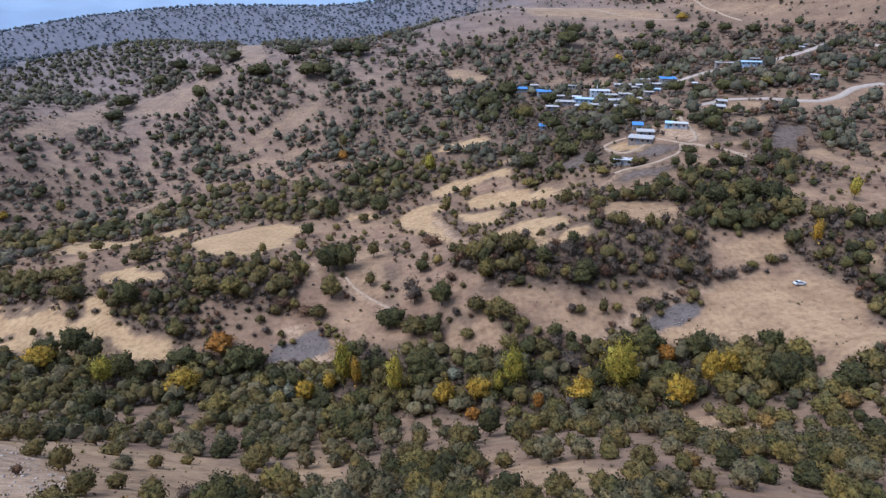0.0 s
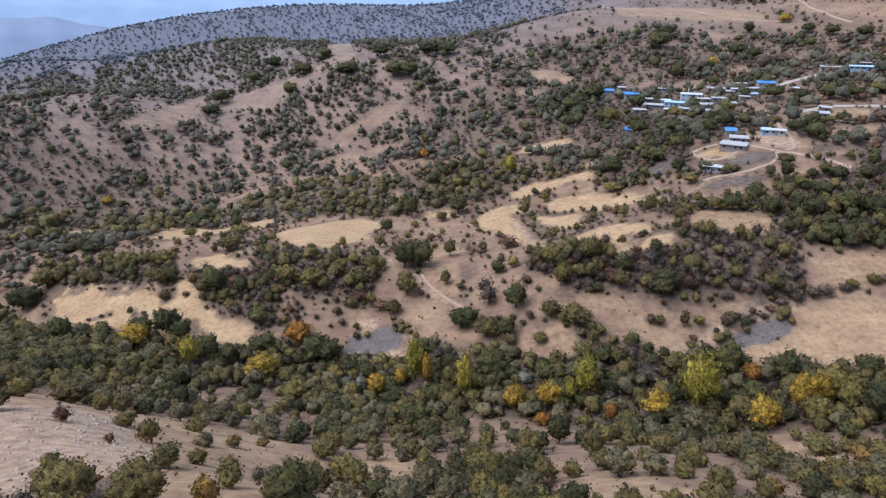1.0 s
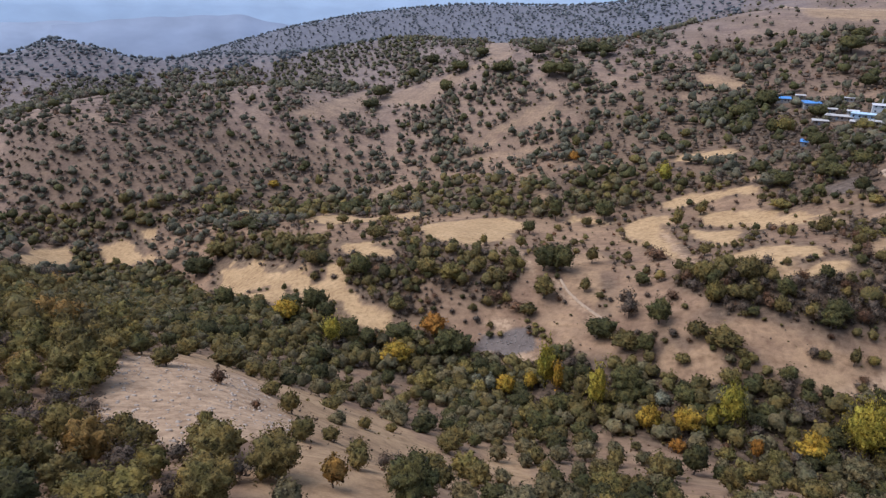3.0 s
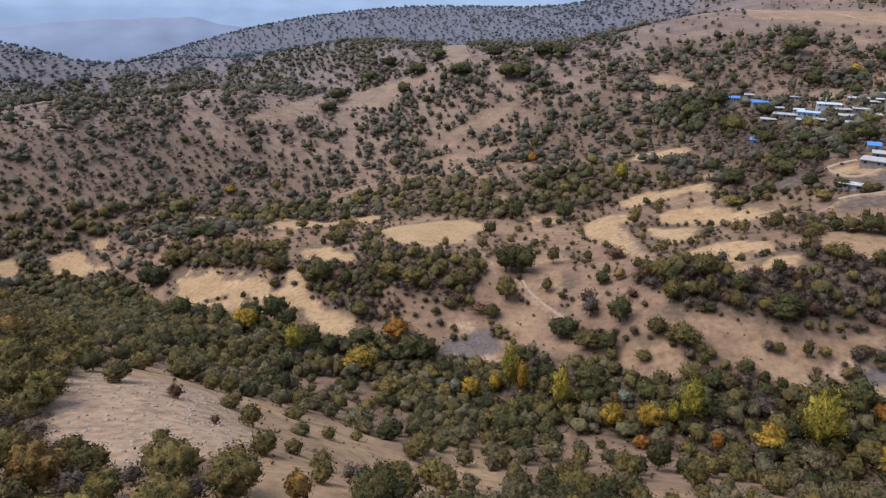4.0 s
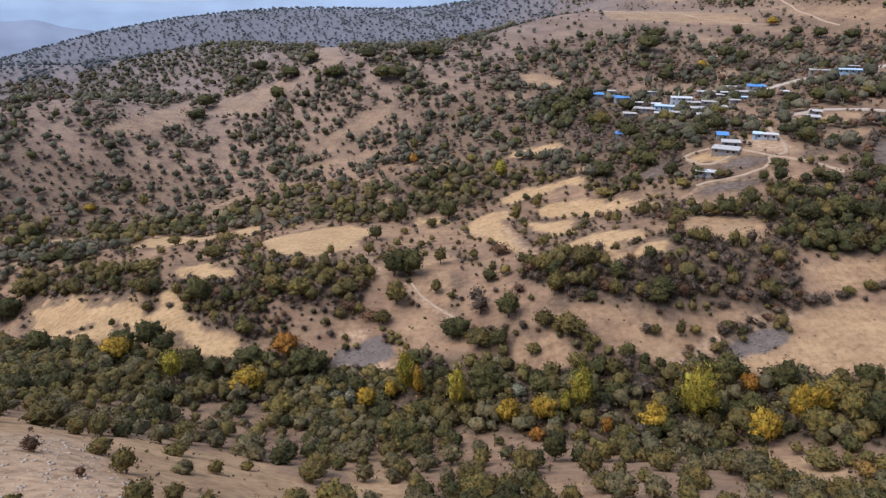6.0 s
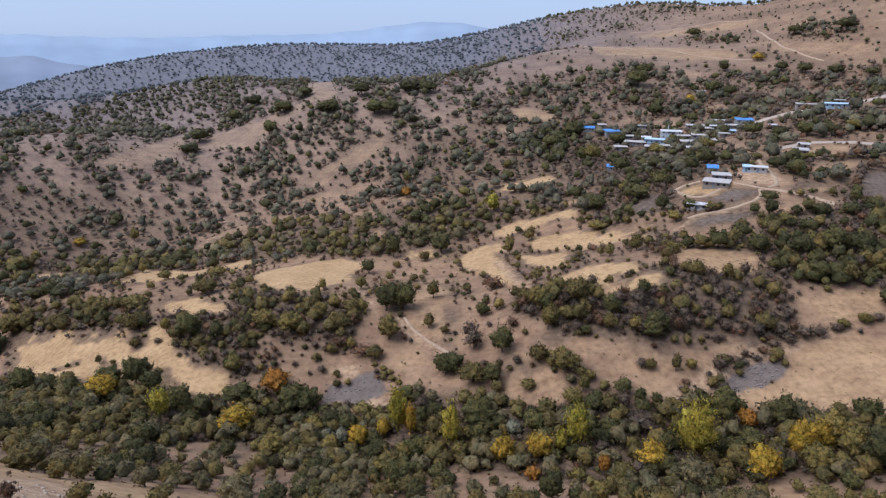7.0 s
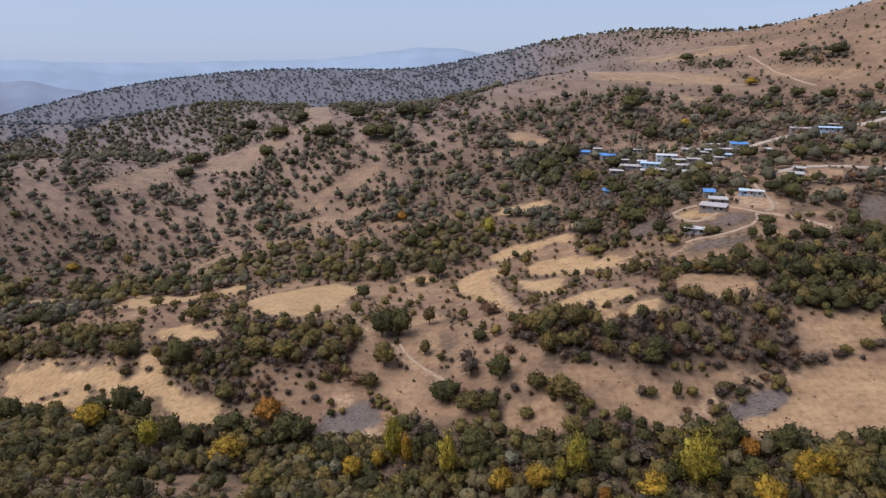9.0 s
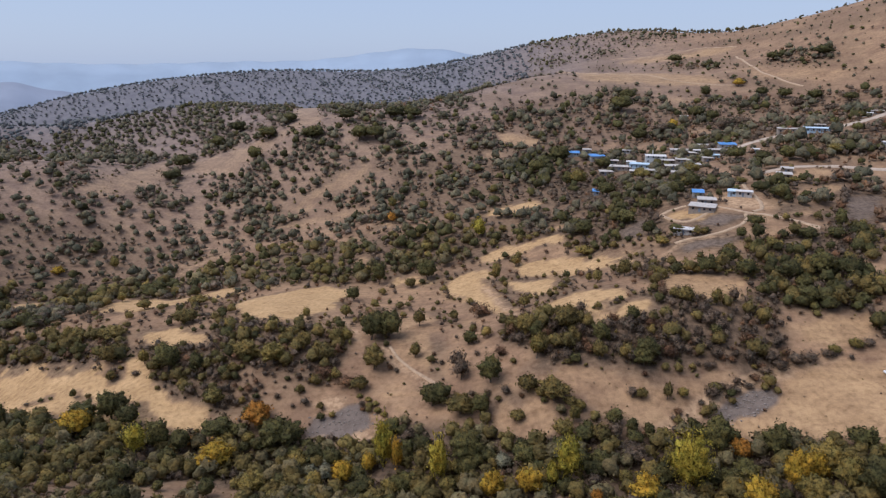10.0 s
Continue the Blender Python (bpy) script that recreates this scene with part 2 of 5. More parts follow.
zone("darkwood", (95, 242), (109, 254), (122, 256), (143, 254), (131, 229), (107, 231), (95, 235))
zone("thicket", (-257, 292), (-157, 254), (-150, 237), (-234, 263))
zone("vale", (-318, 369), (-207, 392), (-159, 423), (-90, 399), (-21, 407), (33, 345), (-12, 340), (-81, 329), (-160, 363), (-241, 364), (-282, 322))
zone("grove", (-82, 488), (-30, 553), (51, 564), (139, 466), (124, 363), (76, 305), (33, 345), (-32, 401))
zone("upland", (55, 609), (343, 640), (200, 361), (142, 416), (151, 506))
zone("darkwood", (88, 237), (103, 245), (120, 252), (144, 253), (143, 236), (133, 232), (112, 230), (99, 231))
zone("mixedwood", (127, 219), (140, 233), (158, 240), (170, 232), (146, 190), (135, 199), (130, 209))
zone("brake", (143, 216), (177, 217), (140, 163), (134, 170), (139, 199))
zone("upland", (133, 381), (259, 377), (275, 366), (247, 323), (196, 336), (160, 322), (133, 327))
zone("upland", (0, 635), (123, 679), (233, 666), (348, 625), (393, 547), (303, 408), (170, 419), (139, 506), (53, 524), (0, 540))
zone("upland", (299, 769), (328, 814), (357, 748), (349, 715), (323, 730))
zone("upland", (213, 882), (232, 931), (268, 860), (254, 792))
zone("vale", (-425, 281), (-335, 315), (-294, 363), (-246, 391), (-150, 324), (-236, 333), (-303, 305), (-387, 252))

ROADS = []
PATHS = []


def way(name, width, *points):
    ROADS.append((name, width, points))


def path(*points):
    PATHS.append(points)


way("road", 6.0, (157.7, 478), (170.9, 475.2), (197.3, 492.4), (217.9, 492.7), (232.8, 480.6), (258, 491.2), (296, 527.6), (324.4, 563.6), (326.2, 530.8), (323.6, 487.2))
way("road", 4.5, (156, 394.8), (174.4, 402.5), (194, 399.8), (212.2, 394.4), (231.7, 392.6), (242, 396), (254, 405.6), (267.5, 411.2), (279.9, 413.1))
way("track", 1.8, (109, 328.1), (119.8, 317.3), (131.3, 310.8), (140.4, 302.5), (147.1, 295.9))
way("track", 1.6, (80.4, 291.9), (88.1, 293.8), (101.6, 295.3), (110.4, 300.2), (118, 308.3), (118.8, 318.2))
way("track", 2.4, (297.6, 860.1), (285.4, 787.4), (283.2, 739.6), (292, 689.9), (300.6, 672.6))
way("track", 2.4, (98.4, 1018.6), (157.3, 925.2), (187.1, 747.2), (235.5, 712.9), (253.7, 701.1))
way("track", 2.0, (174.9, 1035.6), (232.4, 999.4), (287.7, 976.6), (319.5, 916.9))
way("track", 1.8, (84, 331), (87, 336), (94, 337), (100, 335))
way("track", 1.8, (84, 331), (85, 322), (91, 311), (99, 317), (104, 323), (110, 325))
way("track", 1.8, (119, 317), (130, 313), (139, 305), (143, 299), (145, 293))
way("track", 1.8, (138, 375), (132, 353), (132, 335), (129, 320), (120, 318))
way("track", 1.0, (-39, 235), (-35, 227), (-29, 221), (-18, 210), (-12, 204))
path((111.2, 208.7), (100.1, 206.7), (90.1, 203.5), (76.7, 198.9), (64.9, 192.1), (57.3, 186.5), (50.5, 181.6))
path((-65.2, 194.4), (-50.8, 191.9), (-39.3, 192.8), (-35.4, 195.1))
path((-70.2, 272.5), (-61.6, 257.8), (-54.4, 246.7), (-50.6, 239.2))
path((-41, 235.8), (-36.2, 225.8), (-27.8, 218.6), (-22.1, 213.3), (-16.6, 206.6), (-11.4, 200.1))
path((-4.9, 303.7), (0.5, 288), (6.2, 257.4), (9.3, 246.2))
path((-208.8, 395.7), (-203.6, 410.1), (-192.8, 423.2), (-182.1, 427.7))
path((-61.3, 193.9), (-49.3, 192.2), (-39.9, 193.3))
path((49.9, 178.8), (59.6, 185.7), (69.6, 192.4), (79.9, 198.4), (95, 202.8))
path((74, 283), (82, 290), (87, 292), (95, 293), (104, 292), (108, 292))

# houses: kind, place, width, depth, height, turn
HOUSES = []


def plot(*row):
    HOUSES.append(row)


plot("blue_roof", 61.6, 515.9, 9.7, 6, 2.6, 1)
plot("blue_roof", 77.9, 503.4, 11.2, 8, 2.9, 13)
plot("white", 101.2, 514.9, 7, 5, 2.6, -1)
plot("white", 113.6, 471, 13.6, 9, 5.1, -9)
plot("blue_wall", 103.3, 463.7, 16.6, 7, 3, -21)
plot("flat", 89.7, 468.3, 15.2, 8, 2.6, -16)
plot("flat", 108.2, 433.5, 8.1, 7, 2.8, -2)
plot("flat", 119.1, 443.4, 11.2, 8, 2.6, -10)
plot("flat", 116.1, 418.5, 9.9, 7, 2.6, -13)
plot("flat", 138.3, 478.4, 10.4, 7, 2.6, -9)
plot("white", 145.9, 479.7, 8, 6, 2.6, -13)
plot("flat", 142.6, 450.9, 6.1, 6, 2.6, -3)
plot("blue_roof", 166, 483.6, 11.3, 7, 2.6, -5)
plot("flat", 215.1, 495.4, 20.3, 9, 3.1, -16)
plot("blue_wall", 225.2, 480.3, 17.3, 9, 2.6, -16)
plot("white", 283.3, 530.2, 7.7, 7, 2.6, -29)
plot("flat", 102.1, 326.2, 11.7, 9, 2.6, -24)
plot("flat", 106.8, 335.8, 8.5, 7, 2.6, -14)
plot("blue_roof", 106.8, 350.2, 5.3, 5, 2.6, -12)
plot("blue_wall", 122, 344.4, 4.1, 6, 2.6, -20)
plot("white", 126.7, 341.3, 7.5, 4, 2.6, -17)
plot("white", 87.2, 300.8, 9.3, 4, 2.6, -21)
plot("flat", 160.6, 376.4, 7.5, 8, 2.6, -20)
plot("flat", 170.3, 610, 8.1, 6, 2.6, -13)
plot("blue_roof", 64.2, 412.8, 3.6, 4, 2.6, -9)
plot("flat", 294.1, 536.5, 8.2, 6, 2.6, -29)
plot("white", 242.7, 428.7, 5.9, 5, 2.6, -22)
plot("flat", 167.9, 390.4, 6.2, 7, 2.6, -23)
plot("flat", 78.5, 463.6, 8.7, 7, 2.6, -2)
plot("flat", 73.3, 523.6, 6.3, 6, 2.6, -4)
plot("flat", 96, 446.5, 9.1, 7, 2.6, -11)
plot("flat", 120, 462.8, 8.6, 7, 2.6, -5)
plot("flat", 128.7, 457.9, 9.3, 8, 2.6, -14)
plot("white", 98.9, 480.3, 6.5, 6, 2.6, -12)
plot("flat", 130.1, 437.3, 7.4, 7, 2.6, -9)
plot("flat", 103.3, 443.3, 6.8, 6, 2.6, -18)
plot("flat", 154.6, 473.7, 8.7, 7, 2.6, -9)
plot("blue_wall", 149.2, 455, 4.6, 5, 2.6, -13)
plot("flat", 87.6, 488.4, 7.5, 6, 2.6, -6)
plot("flat", 232.1, 497.1, 10.2, 7, 2.6, -19)
plot("flat", 136.4, 489.6, 15.6, 8, 2.6, -10)
plot("flat", 154, 496.6, 14.1, 8, 2.6, -4)
plot("blue_wall", 146.6, 491.3, 6.6, 6, 2.6, -9)
plot("white", 172.1, 448.4, 4.5, 5, 2.6, -22)

# skyline of the far ranges as the camera sees it: bearing to the left and height, in degrees
FAR_RANGE = [(-40, 0), (-28, 0), (-10, -0.2), (-1, 0.1), (2, 0.9), (5, 1.5), (9, 1.2), (12, 0.7), (16, 0.2), (20, 0.3), (26, 0.1), (31, 0.0), (37, 0.2), (41, 0.4), (46, 0.3), (51, 0.5), (57, 0.4), (65, 0.5)]
MIDDLE_RANGE = [(31.4, -6.36), (35, -5), (38.5, -3.58), (41.3, -2.58), (44.5, -1.61), (46.9, -1.74), (50.9, -1.52), (53.7, -1.62), (57, -1.67), (61.4, -1.67)]
NEAR_RANGE = [(28, -3.0), (32, -2.4), (35.3, -1.75), (37.4, -1.2), (39.2, -1.25), (45.5, -1.4), (50.9, -1.88)]
CAR_AT = (122.8, 199.9)


# ---- materials ----
def nodes_of(name):
    mat = bpy.data.materials.new(name)
    mat.use_nodes = True
    tree = mat.node_tree
    return mat, tree, tree.nodes, tree.nodes["Principled BSDF"]


def noise_node(tree, scale, detail=4.0, rough=0.55, where=None):
    n = tree.nodes.new("ShaderNodeTexNoise")
    n.inputs["Scale"].default_value, n.inputs["Detail"].default_value, n.inputs["Roughness"].default_value = scale, detail, rough
    if where is None:
        where = tree.nodes.new("ShaderNodeNewGeometry").outputs["Position"]
    tree.links.new(where, n.inputs["Vector"])
    return n.outputs["Fac"]


def ramp(tree, source, *stops):
    r = tree.nodes.new("ShaderNodeValToRGB")
    while len(r.color_ramp.elements) < len(stops):
        r.color_ramp.elements.new(0.5)
    for e, (at, c) in zip(r.color_ramp.elements, stops):
        e.position, e.color = at, (*c, 1)
    tree.links.new(source, r.inputs["Fac"])
    return r.outputs["Color"]


def mix(tree, fac, a, b, how="MIX"):
    m = tree.nodes.new("ShaderNodeMix")
    m.data_type, m.blend_type = "RGBA", how
    for key, value in ((0, fac), (6, a), (7, b)):
        if isinstance(value, (int, float)):
            m.inputs[key].default_value = value
        elif isinstance(value, tuple):
            m.inputs[key].default_value = (*value, 1)
        else:
            tree.links.new(value, m.inputs[key])
    return m.outputs[2]


def bump(tree, height, strength, distance, bsdf):
    b = tree.nodes.new("ShaderNodeBump")
    b.inputs["Strength"].default_value, b.inputs["Distance"].default_value = strength, distance
    tree.links.new(height, b.inputs["Height"])
    tree.links.new(b.outputs["Normal"], bsdf.inputs["Normal"])


def plain(name, color, rough=0.8, metal=0.0, scale=1.5, spread=0.25, relief=0.0):
    mat, tree, nodes, bsdf = nodes_of(name)
    dark, light = tuple(c * (1 - spread) for c in color), tuple(min(1, c * (1 + spread)) for c in color)
    n = noise_node(tree, scale, 5.0)
    tree.links.new(ramp(tree, n, (0.3, dark), (0.7, light)), bsdf.inputs["Base Color"])
    bsdf.inputs["Roughness"].default_value, bsdf.inputs["Metallic"].default_value = rough, metal
    if relief:
        bump(tree, noise_node(tree, scale * 6), 0.6, relief, bsdf)
    return mat


def ground_material():
    mat, tree, nodes, bsdf = nodes_of("dry_ground")
    wide, mid, fine, grit = (noise_node(tree, s, d) for s, d in ((0.012, 3.0), (0.07, 5.0), (0.5, 5.0), (3.0, 4.0)))
    base = ramp(tree, wide, (0.35, (0.241, 0.148, 0.091)), (0.65, (0.317, 0.201, 0.118)))
    patch = ramp(tree, mid, (0.35, (0.172, 0.104, 0.069)), (0.5, (0.272, 0.171, 0.104)), (0.7, (0.369, 0.238, 0.134)))
    col = mix(tree, 0.6, base, patch)
    # dead grass lies in long bands across the slopes
    bent = nodes.new("ShaderNodeMapping")
    bent.inputs["Scale"].default_value, bent.inputs["Rotation"].default_value = (0.22, 1.0, 1.6), (0, 0, 0.35)
    tree.links.new(nodes.new("ShaderNodeNewGeometry").outputs["Position"], bent.inputs["Vector"])
    band = noise_node(tree, 0.22, 5.0, 0.6, bent.outputs["Vector"])
    tone = ramp(tree, band, (0.35, (0.74, 0.70, 0.68)), (0.5, (1.0, 1.0, 1.0)), (0.66, (1.26, 1.24, 1.16)))
    col = mix(tree, 0.55, col, tone, "MULTIPLY")
    att = nodes.new("ShaderNodeAttribute")
    att.attribute_name = "soil"
    sep = nodes.new("ShaderNodeSeparateColor")
    tree.links.new(att.outputs["Color"], sep.inputs["Color"])
    wobble = mix(tree, 0.5, mid, fine)

    def share(source, lo, hi, sway):
        """How far a soil shows: its mask, broken up a little along its edge."""
        a = nodes.new("ShaderNodeMath")
        a.operation = "MULTIPLY_ADD"
        tree.links.new(wobble, a.inputs[0])
        a.inputs[1].default_value = sway
        tree.links.new(source, a.inputs[2])
        m = nodes.new("ShaderNodeMapRange")
        m.inputs["From Min"].default_value, m.inputs["From Max"].default_value = lo + sway / 2, hi + sway / 2
        tree.links.new(a.outputs[0], m.inputs["Value"])
        return m.outputs["Result"]

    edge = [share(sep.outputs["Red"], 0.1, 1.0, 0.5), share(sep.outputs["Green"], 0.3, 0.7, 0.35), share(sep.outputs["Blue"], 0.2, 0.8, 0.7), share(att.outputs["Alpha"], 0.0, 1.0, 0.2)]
    straw = ramp(tree, mix(tree, 0.5, mid, band), (0.38, (0.374, 0.238, 0.117)), (0.62, (0.468, 0.307, 0.158)))
    gravel = ramp(tree, mid, (0.3, (0.122, 0.095, 0.080)), (0.7, (0.190, 0.150, 0.128)))
    pale = ramp(tree, fine, (0.3, (0.328, 0.214, 0.130)), (0.7, (0.437, 0.295, 0.182)))
    haze_grey = ramp(tree, mid, (0.3, (0.114, 0.120, 0.148)), (0.7, (0.168, 0.168, 0.190)))
    # blue-grey haze mixed into the colour, by distance
    col = mix(tree, edge[3], col, haze_grey)
    under = nodes.new("ShaderNodeAttribute")
    under.attribute_name = "dark_ground"
    dark_ground = ramp(tree, fine, (0.3, (0.085, 0.058, 0.040)), (0.7, (0.165, 0.112, 0.074)))
    col = mix(tree, share(under.outputs["Fac"], 0.1, 0.9, 0.9), col, dark_ground)
    col = mix(tree, edge[0], col, straw)
    col = mix(tree, edge[1], col, gravel)
    col = mix(tree, edge[2], col, pale)
    tone = ramp(tree, fine, (0.3, (0.66, 0.63, 0.60)), (0.5, (0.98, 0.97, 0.96)), (0.7, (1.18, 1.17, 1.13)))
    col = mix(tree, 0.8, col, tone, "MULTIPLY")
    tone = ramp(tree, grit, (0.3, (0.78, 0.78, 0.78)), (0.7, (1.15, 1.15, 1.15)))
    col = mix(tree, 0.6, col, tone, "MULTIPLY")
    tree.links.new(col, bsdf.inputs["Base Color"])
    bsdf.inputs["Roughness"].default_value = 0.95
    bsdf.inputs["Specular IOR Level"].default_value = 0.15
    bump(tree, mix(tree, 0.4, fine, grit), 0.7, 0.35, bsdf)
    return mat


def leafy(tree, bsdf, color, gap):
    """Dull leaves that let a little light through, with the grain of small leaves and painted shade between them."""
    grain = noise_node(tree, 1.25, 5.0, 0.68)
    # noise tones: shade and highlights among the leaves, put into the colour
    leaf_shade = ramp(tree, grain, (0.37, (gap, gap, gap)), (0.49, (0.98, 0.97, 0.96)), (0.66, (1.46, 1.40, 1.27)))
    color = mix(tree, 0.9, color, leaf_shade, "MULTIPLY")
    tree.links.new(color, bsdf.inputs["Base Color"])
    bump(tree, grain, 1.0, 0.9, bsdf)
    bsdf.inputs["Roughness"].default_value = 0.75
    bsdf.inputs["Specular IOR Level"].default_value = 0.2
    thin, both = tree.nodes.new("ShaderNodeBsdfTranslucent"), tree.nodes.new("ShaderNodeMixShader")
    tree.links.new(color, thin.inputs["Color"])
    both.inputs[0].default_value = 0.2
    tree.links.new(bsdf.outputs[0], both.inputs[1])
    tree.links.new(thin.outputs[0], both.inputs[2])
    tree.links.new(both.outputs[0], tree.nodes["Material Output"].inputs["Surface"])


def turning(tree, source):
    """Limbs that have begun to turn beside others still green."""
    return ramp(tree, source, (0.34, (0.84, 0.93, 0.94)), (0.5, (1.0, 1.0, 1.0)), (0.68, (1.18, 1.07, 0.90)))


def leaf_material(name, dark, light):
    """Leaves: a tone for each tree and a finer one for each spray."""
    mat, tree, nodes, bsdf = nodes_of(name)
    info = nodes.new("ShaderNodeObjectInfo")
    geo = nodes.new("ShaderNodeNewGeometry")
    a = ramp(tree, info.outputs["Random"], (0.0, dark), (1.0, light))
    b = ramp(tree, geo.outputs["Random Per Island"], (0.0, (0.76, 0.77, 0.77)), (0.65, (0.98, 0.97, 0.95)), (1.0, (1.20, 1.18, 1.11)))
    c = turning(tree, noise_node(tree, 0.45, 2.0))
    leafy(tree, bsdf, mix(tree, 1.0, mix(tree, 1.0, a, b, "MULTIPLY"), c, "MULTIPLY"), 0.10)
    return mat


def wood_leaf_material(name):
    """Leaves of the joined woods: each tree carries its own leaf colour."""
    mat, tree, nodes, bsdf = nodes_of(name)
    att = nodes.new("ShaderNodeAttribute")
    att.attribute_name = "leaf"
    geo = nodes.new("ShaderNodeNewGeometry")
    b = ramp(tree, geo.outputs["Random Per Island"], (0.0, (0.76, 0.77, 0.77)), (0.65, (0.98, 0.97, 0.95)), (1.0, (1.20, 1.18, 1.11)))
    c = turning(tree, noise_node(tree, 0.3, 2.0))
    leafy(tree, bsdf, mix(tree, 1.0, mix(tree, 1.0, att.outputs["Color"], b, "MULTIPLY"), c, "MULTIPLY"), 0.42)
    return mat


GROUND = ground_material()
BARK = plain("grey_brown_bark", (0.11, 0.085, 0.065), 0.9, scale=6, spread=0.4, relief=0.03)
WOODS = wood_leaf_material("woodland_leaves")
# leaf colours by kind: darkest and lightest tree
LEAF = {
    "oak": ((0.132, 0.102, 0.038), (0.235, 0.178, 0.062)),
    "grey_oak": ((0.150, 0.122, 0.062), (0.228, 0.186, 0.098)),
    "dark": ((0.068, 0.064, 0.026), (0.126, 0.113, 0.041)),
    "yellow": ((0.38, 0.245, 0.034), (0.49, 0.320, 0.044)),
    "lime": ((0.40, 0.335, 0.055), (0.50, 0.40, 0.066)),
    "olive": ((0.170, 0.138, 0.046), (0.262, 0.198, 0.060)),
    "orange": ((0.36, 0.165, 0.032), (0.46, 0.220, 0.042)),
    "tawny": ((0.235, 0.145, 0.046), (0.305, 0.185, 0.056)),
    "russet": ((0.170, 0.095, 0.060), (0.250, 0.142, 0.084)),
    "brown": ((0.130, 0.096, 0.074), (0.208, 0.152, 0.116)),
    "gold": ((0.50, 0.295, 0.040), (0.58, 0.345, 0.050)),
    "silver": ((0.205, 0.200, 0.140), (0.275, 0.262, 0.185)),
    # hill and ridge kinds: distance haze greys and lightens these leaf colours
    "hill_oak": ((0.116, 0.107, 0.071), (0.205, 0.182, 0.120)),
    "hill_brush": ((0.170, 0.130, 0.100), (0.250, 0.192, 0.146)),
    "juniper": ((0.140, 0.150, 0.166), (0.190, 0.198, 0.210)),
}
LEAVES = {k: leaf_material(k + "_leaves", *c) for k, c in LEAF.items()}


# ---- the lie of the land ----
ROWS, COLS = len(LAND), len(LAND[0])
LAND = np.array(LAND)


def spline(s, n):
    s = np.clip(s, 0, n - 1 - 1e-6)
    i = np.floor(s).astype(int)
    t = s - i
    w = np.stack([(1 - t) ** 3 / 6, (3 * t**3 - 6 * t**2 + 4) / 6, (-3 * t**3 + 3 * t**2 + 3 * t + 1) / 6, t**3 / 6], -1)
    return np.stack([np.clip(i + k, 0, n - 1) for k in (-1, 0, 1, 2)], -1), w


def broad_height(x, y):
    """The land's height without its small roughness."""
    x, y = np.asarray(x, float), np.asarray(y, float)
    v = np.log(1 + np.maximum(y + 40.0, -60) / 120.0) / 0.12
    ym = np.maximum(y, -40)
    u = (x + 0.3 * ym) / (90 + ym)
    iu, wu = spline((u + 1) / 2 * (COLS - 1), COLS)
    iv, wv = spline(v, ROWS)
    return (LAND[iv[..., :, None], iu[..., None, :]] * wv[..., :, None] * wu[..., None, :]).sum((-1, -2))


def rough(x, y):
    h = 0
    for k, (size, tall) in enumerate(((37.0, 0.7), (14.0, 0.35), (5.5, 0.16))):
        h = h + tall * np.sin(x / size * 1.9 + 1.3 * k + 2.1 * np.sin(y / size * 0.8 + k)) * np.cos(y / size * 1.7 + 0.7 * k + 1.7 * np.sin(x / size * 0.9))
    return h


def height(x, y):
    x, y = np.asarray(x, float), np.asarray(y, float)
    return broad_height(x, y) + rough(x, y)


def inside(x, y, corners):
    x, y = np.asarray(x, float), np.asarray(y, float)
    c = np.array(corners, float)
    out = np.zeros(x.shape, bool)
    for (x0, y0), (x1, y1) in zip(c, np.roll(c, -1, 0)):
        with np.errstate(divide="ignore", invalid="ignore"):
            out ^= ((y0 > y) != (y1 > y)) & (x < (x1 - x0) * (y - y0) / (y1 - y0 + 1e-12) + x0)
    return out


def sheet(name, xs, ys, zs, mat):
    """A grid of points, rows by columns, as one mesh."""
    n, m = xs.shape
    me = bpy.data.meshes.new(name)
    i = np.arange(n * m).reshape(n, m)
    quads = np.stack([i[:-1, :-1], i[:-1, 1:], i[1:, 1:], i[1:, :-1]], -1).reshape(-1, 4)
    me.vertices.add(n * m)
    me.vertices.foreach_set("co", np.stack([xs, ys, zs], -1).astype(np.float32).ravel())
    me.loops.add(quads.size)
    me.loops.foreach_set("vertex_index", quads.astype(np.int32).ravel())
    me.polygons.add(len(quads))
    me.polygons.foreach_set("loop_start", np.arange(0, quads.size, 4, dtype=np.int32))
    me.polygons.foreach_set("use_smooth", np.ones(len(quads), bool))
    me.materials.append(mat)
    me.update(calc_edges=True)
    me.validate()
    return new(name, me)


ys = np.concatenate([[-400, -200, -110], np.arange(-60, 40, 4.0), np.arange(40, 430, 2.0), 430 * np.exp(np.linspace(0, math.log(2250 / 430), 150)), [2600, 3100, 3800, 4700]])
us = np.concatenate([np.linspace(-2.2, -1.12, 22), np.linspace(-1.1, 1.0, 400), np.linspace(1.02, 1.7, 16)])
ym = np.abs(ys)
gx = -0.3 * ys.clip(-40)[:, None] + us[None, :] * (90 + ym)[:, None]
gy = np.repeat(ys[:, None], len(us), 1)
gz = height(gx, gy)
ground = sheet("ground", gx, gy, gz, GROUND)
tagged(ground, "dry grassy hillsides with fields, bare soil and stony slopes", "ground", kind="structure")
SOIL = {"straw": (1.0, 0, 0), "bare": (0.28, 0, 0), "meadow": (0.5, 0, 0), "tilled": (0, 0.5, 0), "gravel": (0, 1.0, 0), "pale": (0, 0, 0.9)}
soil = np.zeros((gx.size, 4), np.float32)
soil[:, 3] = np.clip((np.hypot(gx, gy).ravel() - 380) / 760, 0, 0.92) * np.clip((360 - gx.ravel()) / 420, 0.08, 1)  # distance haze put into the ground colour of the farther hills
